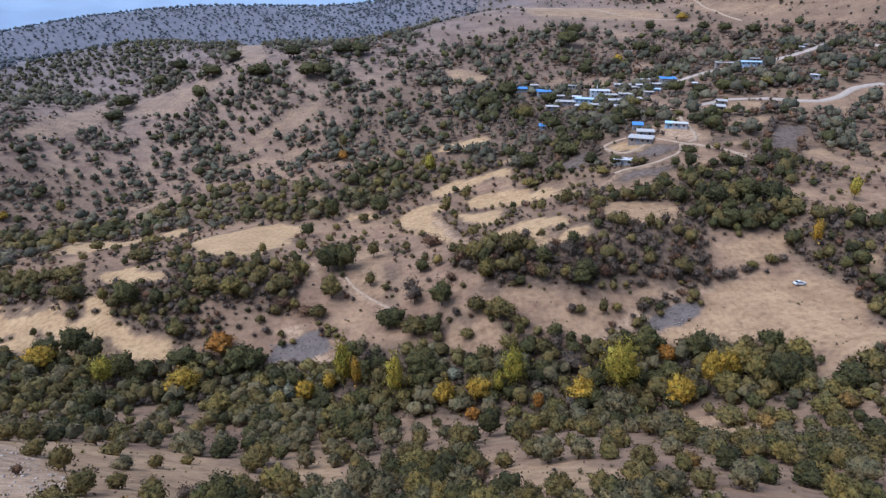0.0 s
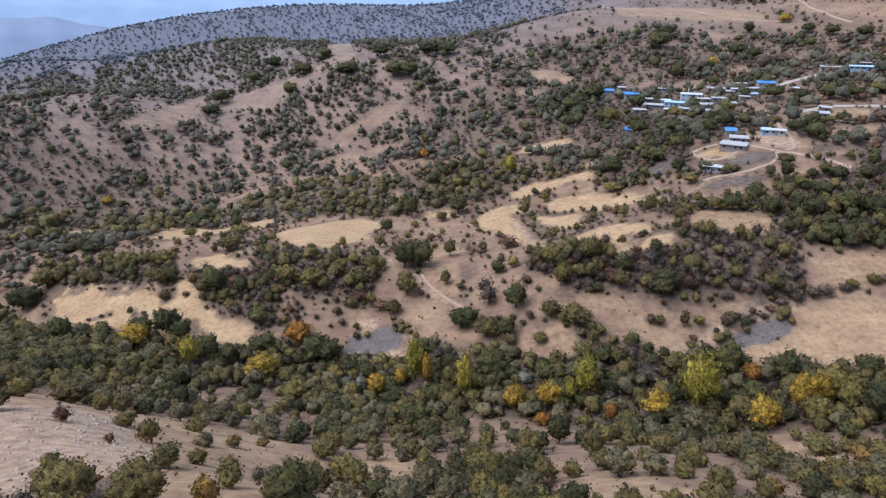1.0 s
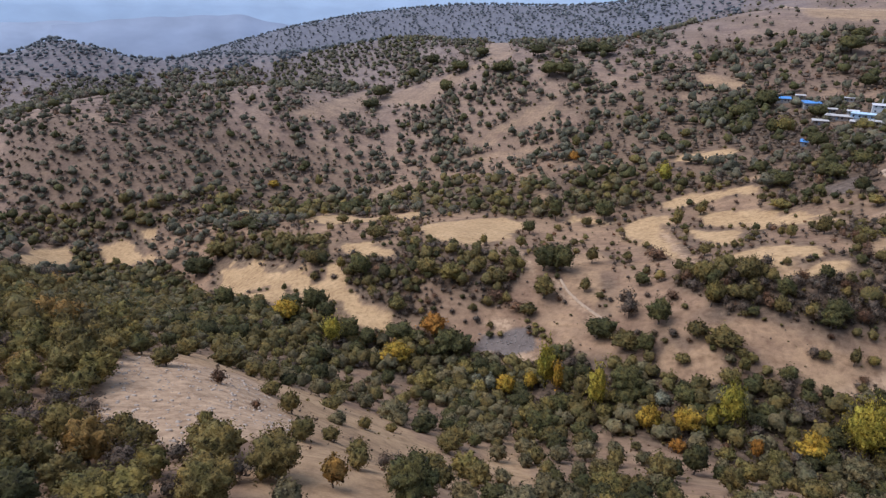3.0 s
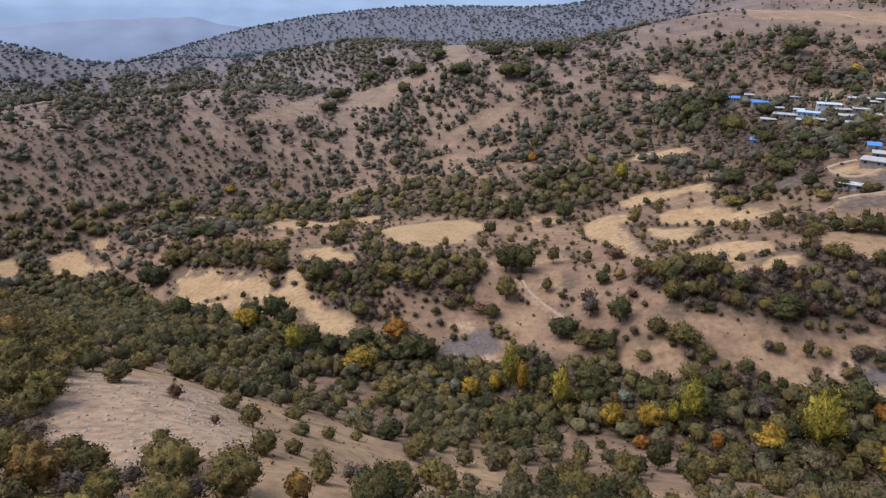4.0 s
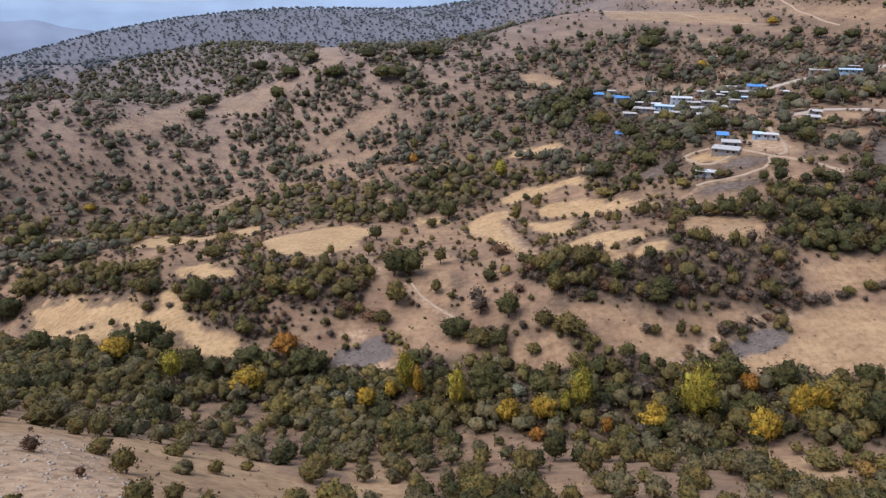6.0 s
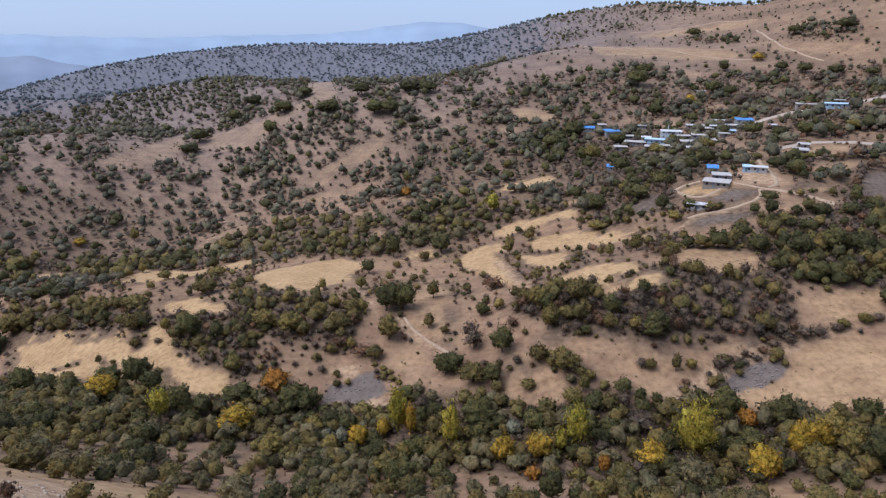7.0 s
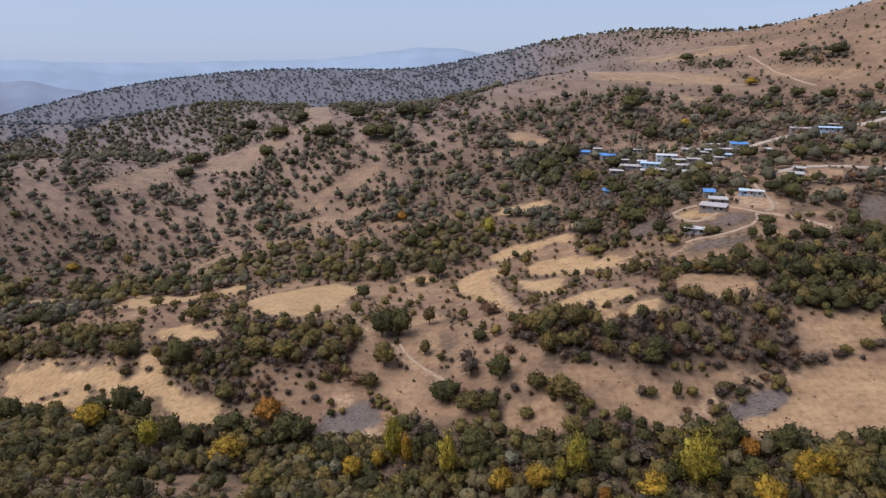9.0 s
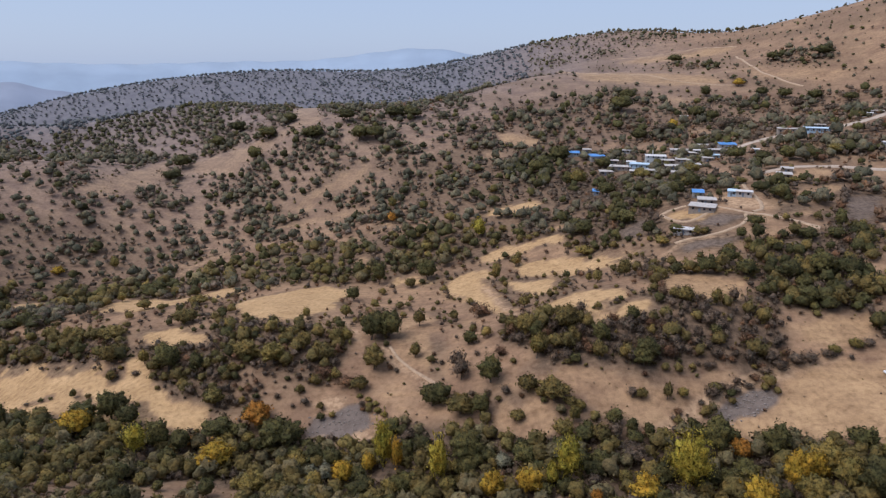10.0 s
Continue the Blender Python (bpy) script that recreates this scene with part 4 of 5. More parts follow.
def scatter(tries):
    """Trees over the land, spaced by zone, off the fields and clear of the trees that have their own place."""
    rng = np.random.default_rng(11)
    y = -20 + 60 * (np.exp(rng.random(tries) * 3.42) - 1)
    x = -0.3 * y + rng.uniform(-1.12, 1.02, tries) * (40 + y)
    round_about = np.degrees(np.arctan2(x, y + 12))
    ok = (round_about > -57) & (round_about < 39)
    for _, corners in FIELDS:
        ok &= ~inside(x, y, corners)
    x, y = x[ok], y[ok]
    kinds = zones_at(x, y)
    dice = rng.random((len(x), 5)).tolist()
    cell, grid, out = 6.0, {}, []
    for px, py, w in TAKEN:
        grid.setdefault((int(px // cell), int(py // cell)), []).append((px, py, w * 0.8))
    thin = (1 + 0.65 * lumps(x, y, 60)) * (1 + 0.55 * lumps(x, y, 21))
    for px, py, kind, (d0, d1, d2, d3, d4), sparse in zip(x.tolist(), y.tolist(), kinds, dice, thin.tolist()):
        gap, (lo, hi), ratio, mix_of = STAND[kind]
        gap *= (0.5 + 1.1 * d0) * (1.9 if px * px + py * py < 17000 and kind == "slope" else 1.0)
        if kind in LOOSE:
            gap *= sparse**1.8 if kind == "mid" else min(2.4, max(0.52, sparse**2.1)) if kind == "hill" else sparse
        i, j, n = int(px // cell), int(py // cell), int(gap // cell) + 1
        if any((qx - px) ** 2 + (qy - py) ** 2 < min(gap, g) ** 2 for a in range(i - n, i + n + 1) for b in range(j - n, j + n + 1) for qx, qy, g in grid.get((a, b), ())):
            continue
        pick = d1 * sum(n for _, n in mix_of)
        for tree_kind, n in mix_of:
            pick -= n
            if pick <= 0:
                break
        w = lo + (hi - lo) * d2 ** 1.6
        if tree_kind in ("brown", "russet", "hill_brush"):
            w *= 0.9 if kind == "hill" else 0.75
        grid.setdefault((i, j), []).append((px, py, gap))
        out.append((px, py, w, w * ratio * (0.85 + 0.3 * d3), tree_kind, d4))
    # bushes along the field edges
    for kind, corners in FIELDS:
        if kind not in ("straw", "bare", "gravel") or math.hypot(*corners[0]) < 160:
            continue
        for (x0, y0), (x1, y1) in zip(corners, corners[1:] + corners[:1]):
            long = math.hypot(x1 - x0, y1 - y0)
            for k in range(int(long / 2.2)):
                if rng.random() < 0.24:
                    at = rng.random()
                    px, py = x0 + (x1 - x0) * at + rng.normal() * 0.8, y0 + (y1 - y0) * at + rng.normal() * 0.8
                    w = 1.4 + 2.4 * rng.random() ** 2
                    out.append((px, py, w, w * 0.85, ("brown", "brown", "oak", "russet", "oak", "dark")[int(rng.random() * 6)], rng.random()))
    return out


TAKEN = []
PLACED = []


def stand(kind, *trees):
    PLACED.extend((kind, *t) for t in trees)


stand("dark", (-179.6, 203.1, 11.5, 12.0), (-238.7, 250.3, 17.8, 12.8), (-144, 199.8, 14.0, 8.8), (-133.9, 204.4, 11.8, 9.4), (-133.3, 201.3, 10.5, 12.1), (-125, 198.8, 9.2, 9.6), (-108.6, 188, 8.8, 11.6), (-70.2, 191.3, 13.0, 11.8), (-91.8, 195.6, 12.3, 7.4), (-50.8, 119.7, 6.6, 5.2), (-36.3, 163.2, 9.3, 7.4), (-28.2, 149.2, 10.3, 8.3), (-6.8, 177.4, 12.6, 9.2), (9.6, 171.2, 8.4, 6.9), (59.2, 177.5, 5.5, 7.9), (63.6, 174.5, 9.9, 12.4), (79.2, 172.6, 8.8, 10.8), (100, 171.8, 8.6, 6.8), (11.5, 132.1, 6.8, 8.5), (-0.3, 205, 9.7, 9.9))
stand("dark", (-19.7, 201.6, 11.9, 8.4), (-3.1, 192.5, 7.2, 8.8), (41.1, 179.7, 4.5, 5.3), (45.6, 178.5, 4.1, 5.0), (-51.1, 29.3, 5.3, 4.3), (92.8, 147.4, 12.5, 11.9), (102.1, 171.2, 5.7, 7.3), (107.3, 157.1, 2.8, 3.7), (105.9, 139.3, 9.5, 7.2), (60.8, 102.2, 4.5, 3.8), (48.6, 77.9, 6.3, 3.9), (60.3, 71.7, 4.6, 3.5), (-274.7, 535.1, 20.3, 10.5), (-262.1, 605.4, 17.8, 12.8), (-280.6, 566.7, 19.7, 13.5), (-196.2, 624.6, 18.0, 9.3), (-159.3, 571.4, 24.7, 12.8), (-207.6, 594.2, 23.0, 11.9), (-252.5, 633.8, 17.3, 13.6), (-135.7, 606.2, 20.2, 13.8))
stand("dark", (-94.4, 615.9, 23.2, 13.3), (-75.7, 616.8, 23.2, 12.0), (-116.6, 563.1, 21.5, 13.5), (-101.3, 561.6, 21.4, 12.2), (-210, 557.4, 16.4, 13.6), (-159.7, 219.8, 2.9, 4.2), (-125.4, 228.1, 12.1, 12.3), (-112.9, 225.6, 7.2, 9.2), (-47.8, 242.3, 12.3, 12.5), (-41.1, 243.2, 12.3, 12.5), (154.6, 300.8, 6.1, 7.3), (50.3, 205.9, 9.7, 8.3), (-225.5, 288.1, 12.4, 6.4), (-243.4, 292.8, 11.4, 6.1), (-204.6, 364.8, 19.0, 9.9), (-59.2, 326.9, 9.2, 14.5), (-67.2, 300.2, 7.9, 8.5), (-33.4, 325.5, 12.9, 11.7), (-8.9, 230.4, 7.0, 5.8), (82.7, 255.7, 9.6, 7.7))
stand("dark", (93, 264.9, 9.9, 7.3), (96.3, 252.2, 9.5, 7.5), (112.9, 249.9, 10.3, 9.3), (124.9, 254.2, 11.8, 10.1), (133.2, 250, 11.6, 9.9), (112.7, 234.2, 9.7, 7.8), (-67, 192.6, 12.4, 8.9), (118.7, 627.8, 25.7, 16.3), (129.2, 658.5, 21.5, 11.5), (209.1, 678.4, 12.2, 12.4), (257.6, 665.4, 15.4, 10.0), (272.9, 652.1, 17.4, 10.6), (291.8, 632.8, 16.8, 11.5), (312.1, 610.8, 16.2, 8.6), (342.9, 738.1, 25.7, 13.3), (241.2, 923.4, 24.8, 12.8), (306.5, 772.7, 20.4, 10.6), (191.6, 599.8, 14.1, 11.6), (116.7, 549.8, 15.2, 11.5), (179.9, 609.3, 18.8, 13.3))
stand("dark", (154.6, 434.8, 15.8, 9.9), (166.4, 420.8, 13.7, 9.0), (180, 421.9, 15.2, 9.6), (193.9, 416.3, 15.0, 8.6), (141.1, 339.9, 11.2, 6.0), (155.8, 304.9, 6.1, 8.0), (117.3, 299.8, 10.0, 5.9), (73.2, 309.9, 7.6, 8.2), (46.9, 336, 10.9, 9.9), (66.3, 335, 12.6, 8.6), (79.5, 345.8, 11.6, 8.4), (97.8, 357.4, 11.9, 10.1), (109.9, 369.4, 10.2, 9.3), (68.9, 403.1, 15.1, 11.2), (82.8, 302.7, 8.5, 5.8), (112.4, 286, 6.9, 8.0), (107.1, 287.7, 5.4, 6.1), (133.7, 284.6, 10.5, 6.6), (147, 288.5, 9.5, 5.1), (154.2, 280.1, 9.2, 7.2))
stand("dark", (50, 449.5, 12.7, 11.5), (79.1, 480.2, 16.1, 9.6), (51.2, 505, 18.9, 14.0), (32.9, 483.2, 16.4, 11.8))
stand("oak", (-233.3, 262.8, 15.2, 11.3), (-102.9, 102.3, 6.6, 5.1), (-97.7, 109.3, 9.9, 6.0), (-86.7, 104.6, 5.3, 4.4), (-70.9, 90.2, 5.0, 3.7), (-60.5, 82, 4.5, 5.8), (-45.9, 64.6, 4.6, 4.1), (-45.2, 70.4, 3.4, 2.9), (-80, 129.8, 8.1, 5.6), (-66.3, 104.9, 6.1, 3.6), (-53.7, 96.5, 3.6, 3.2), (-52.3, 105.8, 3.4, 2.7), (-40, 108.1, 6.7, 5.2), (-35.4, 88.3, 5.5, 4.0), (-38.4, 66.3, 4.3, 3.1), (-17.9, 107.1, 5.6, 5.3), (16.6, 112.4, 6.0, 7.0), (4.3, 117.3, 7.9, 7.1), (33.2, 121, 6.9, 4.6), (34.4, 103.6, 6.7, 4.9))
stand("oak", (52.8, 102.9, 5.7, 4.4), (64.3, 108.3, 4.3, 4.4), (71.9, 132, 9.7, 5.0), (-5.9, 121.7, 4.2, 3.8), (11.1, 95, 4.6, 3.6), (8.1, 186.9, 6.0, 4.5), (19.3, 192.2, 12.0, 8.2), (11.6, 197, 8.2, 7.5), (16.6, 213, 7.6, 9.3), (-9.8, 195.3, 11.5, 8.1), (21.5, 179.6, 7.6, 5.8), (32, 176.8, 7.1, 6.8), (53.6, 191.2, 4.3, 6.5), (46, 191.3, 4.7, 4.3), (-88.3, 62.1, 6.6, 6.5), (-88.8, 69.1, 4.8, 6.1), (-87.7, 81.4, 6.2, 5.0), (-63.1, 42.8, 5.9, 6.9), (-59.2, 46.7, 5.0, 5.1), (-37.6, 37.6, 7.1, 6.1))
stand("oak", (-36.5, 46.2, 7.3, 5.8), (-26.4, 54.8, 4.6, 3.7), (-32.6, 56.7, 3.7, 3.5), (-46.1, 50, 3.9, 2.9), (-76.4, 45.1, 4.2, 6.1), (-54.9, 36.6, 3.4, 2.8), (115.1, 146.5, 9.9, 6.7), (84.7, 113, 6.0, 7.0), (48.7, 91.7, 5.3, 4.4), (36.9, 72, 4.5, 3.0), (27.7, 68.8, 2.6, 2.3), (29.8, 79.7, 4.3, 3.0), (-149.2, 227.9, 5.4, 4.9), (-156, 239.8, 9.8, 8.9), (-62.6, 228.3, 9.0, 8.1), (-43.2, 222.9, 11.4, 10.4), (-28.5, 227.7, 6.0, 6.5), (-46.7, 213.3, 8.0, 6.7), (-56.9, 218.9, 5.5, 5.5), (-29.7, 254, 6.2, 9.0))
stand("oak", (68.8, 232.4, 8.4, 7.6), (11.7, 224.9, 10.0, 10.3), (26.4, 222.5, 10.9, 11.1), (42.9, 263.7, 5.1, 6.0), (39.7, 266.7, 3.6, 5.0), (53.8, 264.5, 6.6, 8.2), (23.2, 257.4, 3.8, 4.6), (11.8, 321.3, 6.9, 7.7), (1.9, 306.8, 6.1, 10.5), (13, 255.7, 6.0, 6.0), (-203.5, 257.4, 10.1, 7.3), (-225.1, 262.7, 6.9, 7.6), (-203.6, 269.4, 9.9, 7.7), (-185.7, 263, 9.6, 7.4), (-166.3, 258.5, 13.7, 7.1), (-236.5, 359.3, 10.7, 5.5), (-172.1, 295.9, 8.7, 5.8), (-148.6, 305.8, 12.1, 6.2), (-137, 267.2, 13.9, 8.0), (-189.5, 360.9, 7.6, 5.2))
stand("oak", (-234.9, 267.6, 5.9, 6.7), (-45.4, 248, 9, 8.5), (-60.6, 237.6, 7.3, 8.3), (-72.5, 235.3, 7.3, 8.2), (-95.3, 230.5, 12.1, 8.8), (-80.2, 245.5, 7.6, 4.6), (-63.6, 266.3, 6.0, 7.2), (-41.3, 317, 7.0, 5.6), (6.8, 231, 6.9, 7.8), (25.2, 231.7, 5.9, 5.9), (29.5, 224.7, 7.9, 6.7), (25.4, 212.4, 8.4, 7.6), (34.9, 206.3, 6.9, 7.6), (43.8, 205.6, 6.9, 6.7), (80, 232.6, 5.3, 7.3), (121.4, 232.5, 9.6, 7.7), (15.9, 194, 5.1, 3.8), (24.3, 189.4, 5.0, 4.1), (-7.6, 180.5, 9.4, 7.7))
stand("yellow", (-139.5, 192, 12.6, 11.1), (-86.3, 179.4, 13.5, 9.3), (-36.7, 177.2, 5.6, 8.0), (-43.6, 172.6, 8.1, 9.1), (0.8, 159.5, 8.2, 9.9), (40.3, 156.1, 9.3, 10.0), (66.6, 150.8, 9.6, 12.2), (84.5, 161, 6.6, 10.5), (77.4, 158.2, 8.6, 14.2), (9.6, 160.5, 8.2, 8.6), (-283, 388.9, 10.0, 7.5), (247.7, 702.3, 14.0, 9.6), (152.6, 578, 10.8, 8.8))
stand("lime", (-112.3, 180.4, 9.7, 13.7), (-32.5, 176.7, 8.2, 20.4), (-14.3, 167.1, 8.0, 18.3), (21.1, 162.7, 9.7, 17.7), (16.1, 161.5, 5.5, 11.4), (51.3, 159.9, 14.6, 21.1), (168.1, 250, 7.3, 11.8), (-7.4, 373.1, 11.3, 13.7))
stand("orange", (-79.8, 201.3, 12.6, 9.2), (-100.5, 191, 4.5, 3.7), (8.1, 150.4, 6.2, 4.3), (27.2, 152.2, 3.9, 7.3), (69.8, 172.4, 7.0, 7.4), (-67.2, 422.9, 7.0, 8.5))
stand("russet", (-75.1, 80.8, 4, 3.8), (-61.1, 73.4, 2.3, 2.4), (7, 95.9, 3.9, 2.6), (2.7, 217.7, 6.3, 4.2), (55.7, 186.7, 3.8, 3), (-52, 44.5, 3.7, 2.7), (23.4, 71.9, 3.3, 2.6), (6, 84.3, 4.1, 3.7), (82.4, 200.1, 5.1, 2.9), (-61.6, 220.3, 10.7, 5.5), (-51.9, 215.6, 9.1, 4.7), (-5.3, 257.4, 12.7, 6.6), (-249.5, 307, 9.9, 5.1))
stand("olive", (-57, 58, 2.6, 2.6), (-30.8, 92.7, 6.6, 5.4), (-69, 165.3, 9.6, 7.7), (30.1, 147.6, 5.7, 6.9), (79.6, 152.8, 10.2, 8.8), (87.9, 163.3, 10.8, 10.8), (89.2, 155.2, 9.6, 11.3), (22.7, 132, 6.1, 6.2), (78.6, 135.3, 4.0, 3.6), (29.3, 93.2, 4.5, 3.0), (-4.6, 100.8, 9.4, 5.5), (24.7, 183.8, 4.6, 6.6), (-108.9, 72.5, 7.0, 6.9), (-46.8, 33, 7.5, 4.0), (-43.7, 34.6, 5.6, 4.5), (101.5, 135, 6.2, 3.2), (104.5, 132.5, 6.1, 3.1), (81.8, 127.6, 6.7, 4.4), (77.6, 133, 3.7, 3.5), (90.3, 126.2, 8.7, 5.5))
stand("olive", (81.3, 116.8, 4.6, 3.9), (61.8, 83.8, 4.5, 3.4), (68.1, 85.3, 4.6, 3.5), (37.8, 81.9, 3.5, 3.7), (110.4, 209.9, 4.9, 3.5), (117.6, 211.4, 5.7, 4.2), (68.6, 194.2, 5.4, 4.5), (58.6, 192.5, 4.2, 3.8), (49.9, 177.8, 5.4, 4.1), (-39.6, 205.6, 3.1, 1.8), (-42.8, 207.7, 3.1, 1.8), (-46.1, 209.7, 3.1, 1.8), (-80.6, 266, 4.1, 6.1), (-82.9, 227.8, 11.9, 9.4), (-71.2, 449, 7.1, 10.3), (65, 255.6, 8.8, 5.8), (-139.1, 235.4, 5.6, 7.3), (-216.8, 348.2, 6.6, 6.8), (-254.8, 405.2, 7.7, 10.2), (15, 211, 6.3, 10.4))
stand("olive", (26.7, 187.7, 4.2, 3.8), (-41.7, 204.8, 3.4, 2.2), (-38.5, 202.5, 3.4, 2.1), (-35.8, 200.4, 3.4, 2.1), (209.9, 423.3, 13.6, 7.1), (156.1, 367.1, 7.4, 3.8), (162.2, 367.6, 7.4, 3.8), (134.9, 369.1, 8.1, 4.2), (122.5, 418.7, 13.9, 7.4), (94.7, 431.5, 14.4, 8.6), (57.2, 446.1, 15.1, 12.8), (75.6, 292.6, 7.7, 5.2), (115.3, 278.4, 8.3, 5.2), (43.7, 310.1, 10.7, 5.5))
stand("grey_oak", (-75.4, 113.4, 5.2, 5.3), (-56.7, 92, 4.4, 3.4), (-69.2, 125, 6.3, 5.1), (-59.4, 123, 8.6, 7.1), (-30.4, 114.8, 5.0, 5.2), (-24.6, 95.8, 4.1, 4.2), (-24.3, 115, 4.5, 3.9), (48, 149, 9.6, 8.7), (19, 93.7, 6.6, 6.0), (24.7, 94.5, 5.5, 5.3), (49, 116.1, 9.2, 6.9), (-12.3, 113.9, 4.5, 4.5), (67.6, 100.7, 5.4, 5.6), (31.7, 72.7, 2.8, 3.4))
stand("brown", (-37.1, 76.3, 3.3, 2.4), (-10.5, 210.1, 8.9, 9.2), (36.1, 177.4, 5.6, 7.2), (40, 171.2, 12.6, 6.5), (43.1, 191.2, 4.7, 4.7), (67.4, 192.1, 6.6, 6), (-32.4, 63, 2.6, 3.2), (-69.2, 42.2, 5.9, 5.3), (91.6, 204.2, 7.2, 4.3), (97.5, 206.2, 8, 5), (102.1, 206.9, 7.2, 4.8), (108, 208.8, 6, 3.7), (122.4, 212.4, 6.1, 3.3), (86.7, 202.7, 6, 3.2), (79.7, 197.1, 4.7, 2.5), (75.4, 195, 4.7, 2.5), (46.2, 216.7, 7.2, 9.3), (-139.2, 228.6, 4.9, 2.6), (-12.3, 215.4, 7.9, 9.3), (86.6, 234.7, 6.2, 7.1))
stand("brown", (266.7, 611.9, 19.6, 14.1), (283.1, 587.1, 15.6, 9.5), (190.2, 565.4, 18.4, 11), (205, 569.6, 18.5, 11), (140, 563.4, 18.6, 12.2), (223.7, 425.1, 13.6, 8.1), (74.9, 366.1, 12.4, 7.4))
stand("tawny", (75.7, 123.3, 6.2, 4.6), (96.5, 128.4, 6.4, 4.8), (39.4, 82.7, 4.6, 3.6), (-94, 58.4, 6.3, 4.4), (-30.7, 47.7, 3.4, 4.9))
stand("gold", (-27.7, 175.6, 5.6, 13.6), (136.9, 218.9, 6.6, 11.7))
stand("silver", (-49, 172.6, 6.2, 8), (-54.1, 174.6, 5.6, 5.6), (3.4, 171.6, 7.1, 4.8))

def detail(x, y, w):
    """Leaf detail by a tree's size against the way to it from the lookout: 0 fine, 2 coarse."""
    size = w / math.hypot(x, y, 90)
    return 0 if size > 0.062 else 1 if size > 0.040 else 2


for kind, x, y, w, h in PLACED:
    bright = kind in ("yellow", "orange", "lime", "gold", "silver")
    TAKEN.append((x, y, w * (1.25 if bright else 1.0)))
    if bright:  # kept clear on the camera's side, so that other trees don't hide them
        TAKEN.append((x - 0.8 * w * x / math.hypot(x, y), y - 0.8 * w * y / math.hypot(x, y), w * 0.9))
for _, x, y, w, d, h, a in HOUSES:
    TAKEN += [(x, y, w * 0.7 + 2), (x, y - 8, w * 0.5 + 3)]
for _, w, points in ROADS:
    for (x0, y0), (x1, y1) in zip(points, points[1:]):
        TAKEN += [(x0 + (x1 - x0) * k / 8 - 2 * step, y0 + (y1 - y0) * k / 8 - 7 * step, 8.0) for k in range(8) for step in (0, 1, 2)]
STANDING = scatter(240000)
single, joined = {}, []
for s in sorted(STANDING, key=lambda s: math.hypot(s[0], s[1])):
    many = single.setdefault(NAMES[s[4]][0], [])
    if math.hypot(s[0], s[1]) < 235 and len(many) < 230:
        many.append(s)
    else:
        joined.append(s)
for kind, x, y, w, h in PLACED:
    r = (x * 0.618 + y * 0.377) % 1
    tree(kind, x, y, w, h, int(r * 5), r * 6.28, detail(x, y, w))
for many in single.values():
    for x, y, w, h, kind, r in many:
        tree(kind, x, y, w, h, int(r * 5), r * 6.28, detail(x, y, w))
mid_wood = [s for s in joined if math.hypot(s[0], s[1]) < 380]
far_wood = [s for s in joined if 380 <= math.hypot(s[0], s[1]) < 900]
last_wood = [s for s in joined if math.hypot(s[0], s[1]) >= 900]
woods("valley_woods", "mixed green and brown trees between the fields", mid_wood, 2, 56, 0.062)
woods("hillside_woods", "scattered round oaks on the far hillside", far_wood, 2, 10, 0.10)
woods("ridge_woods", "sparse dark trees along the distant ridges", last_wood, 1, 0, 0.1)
woods("undergrowth", "low brown and green brush under the valley trees", undergrowth(26000), 1, 20, 0.10, True)
woods("tussocks", "tufts of dry brown thistle and grass on the slopes", tussocks(7000), 1, 14, 0.11, True)


# ---- far ranges beyond the land, distance haze put into their base colours ----
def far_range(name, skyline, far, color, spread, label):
    """A mountain range along the horizon, its skyline fitted to the camera's view from 120 m."""
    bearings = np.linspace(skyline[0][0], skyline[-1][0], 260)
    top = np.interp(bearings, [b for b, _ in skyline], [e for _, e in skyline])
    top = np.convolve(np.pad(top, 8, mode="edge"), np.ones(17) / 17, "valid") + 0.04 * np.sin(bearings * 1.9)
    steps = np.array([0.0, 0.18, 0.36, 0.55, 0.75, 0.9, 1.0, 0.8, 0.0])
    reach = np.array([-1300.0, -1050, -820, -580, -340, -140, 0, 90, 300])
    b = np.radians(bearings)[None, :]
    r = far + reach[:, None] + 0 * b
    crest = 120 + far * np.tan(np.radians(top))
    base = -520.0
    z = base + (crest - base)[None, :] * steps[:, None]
    ob = sheet(name, -np.sin(b) * r, np.cos(b) * r, z, plain(name + "_haze_tint", color, 0.95, scale=0.005, spread=spread))
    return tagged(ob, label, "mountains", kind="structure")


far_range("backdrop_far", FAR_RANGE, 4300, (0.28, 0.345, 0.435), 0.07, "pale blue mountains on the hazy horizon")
far_range("backdrop_plateau", MIDDLE_RANGE, 3000, (0.225, 0.255, 0.32), 0.2, "plateau beyond the valley mouth, hazed blue-grey in its colour")
far_range("backdrop_near", NEAR_RANGE, 2600, (0.215, 0.245, 0.315), 0.16, "hills beyond the valley mouth, hazed blue in their colour")


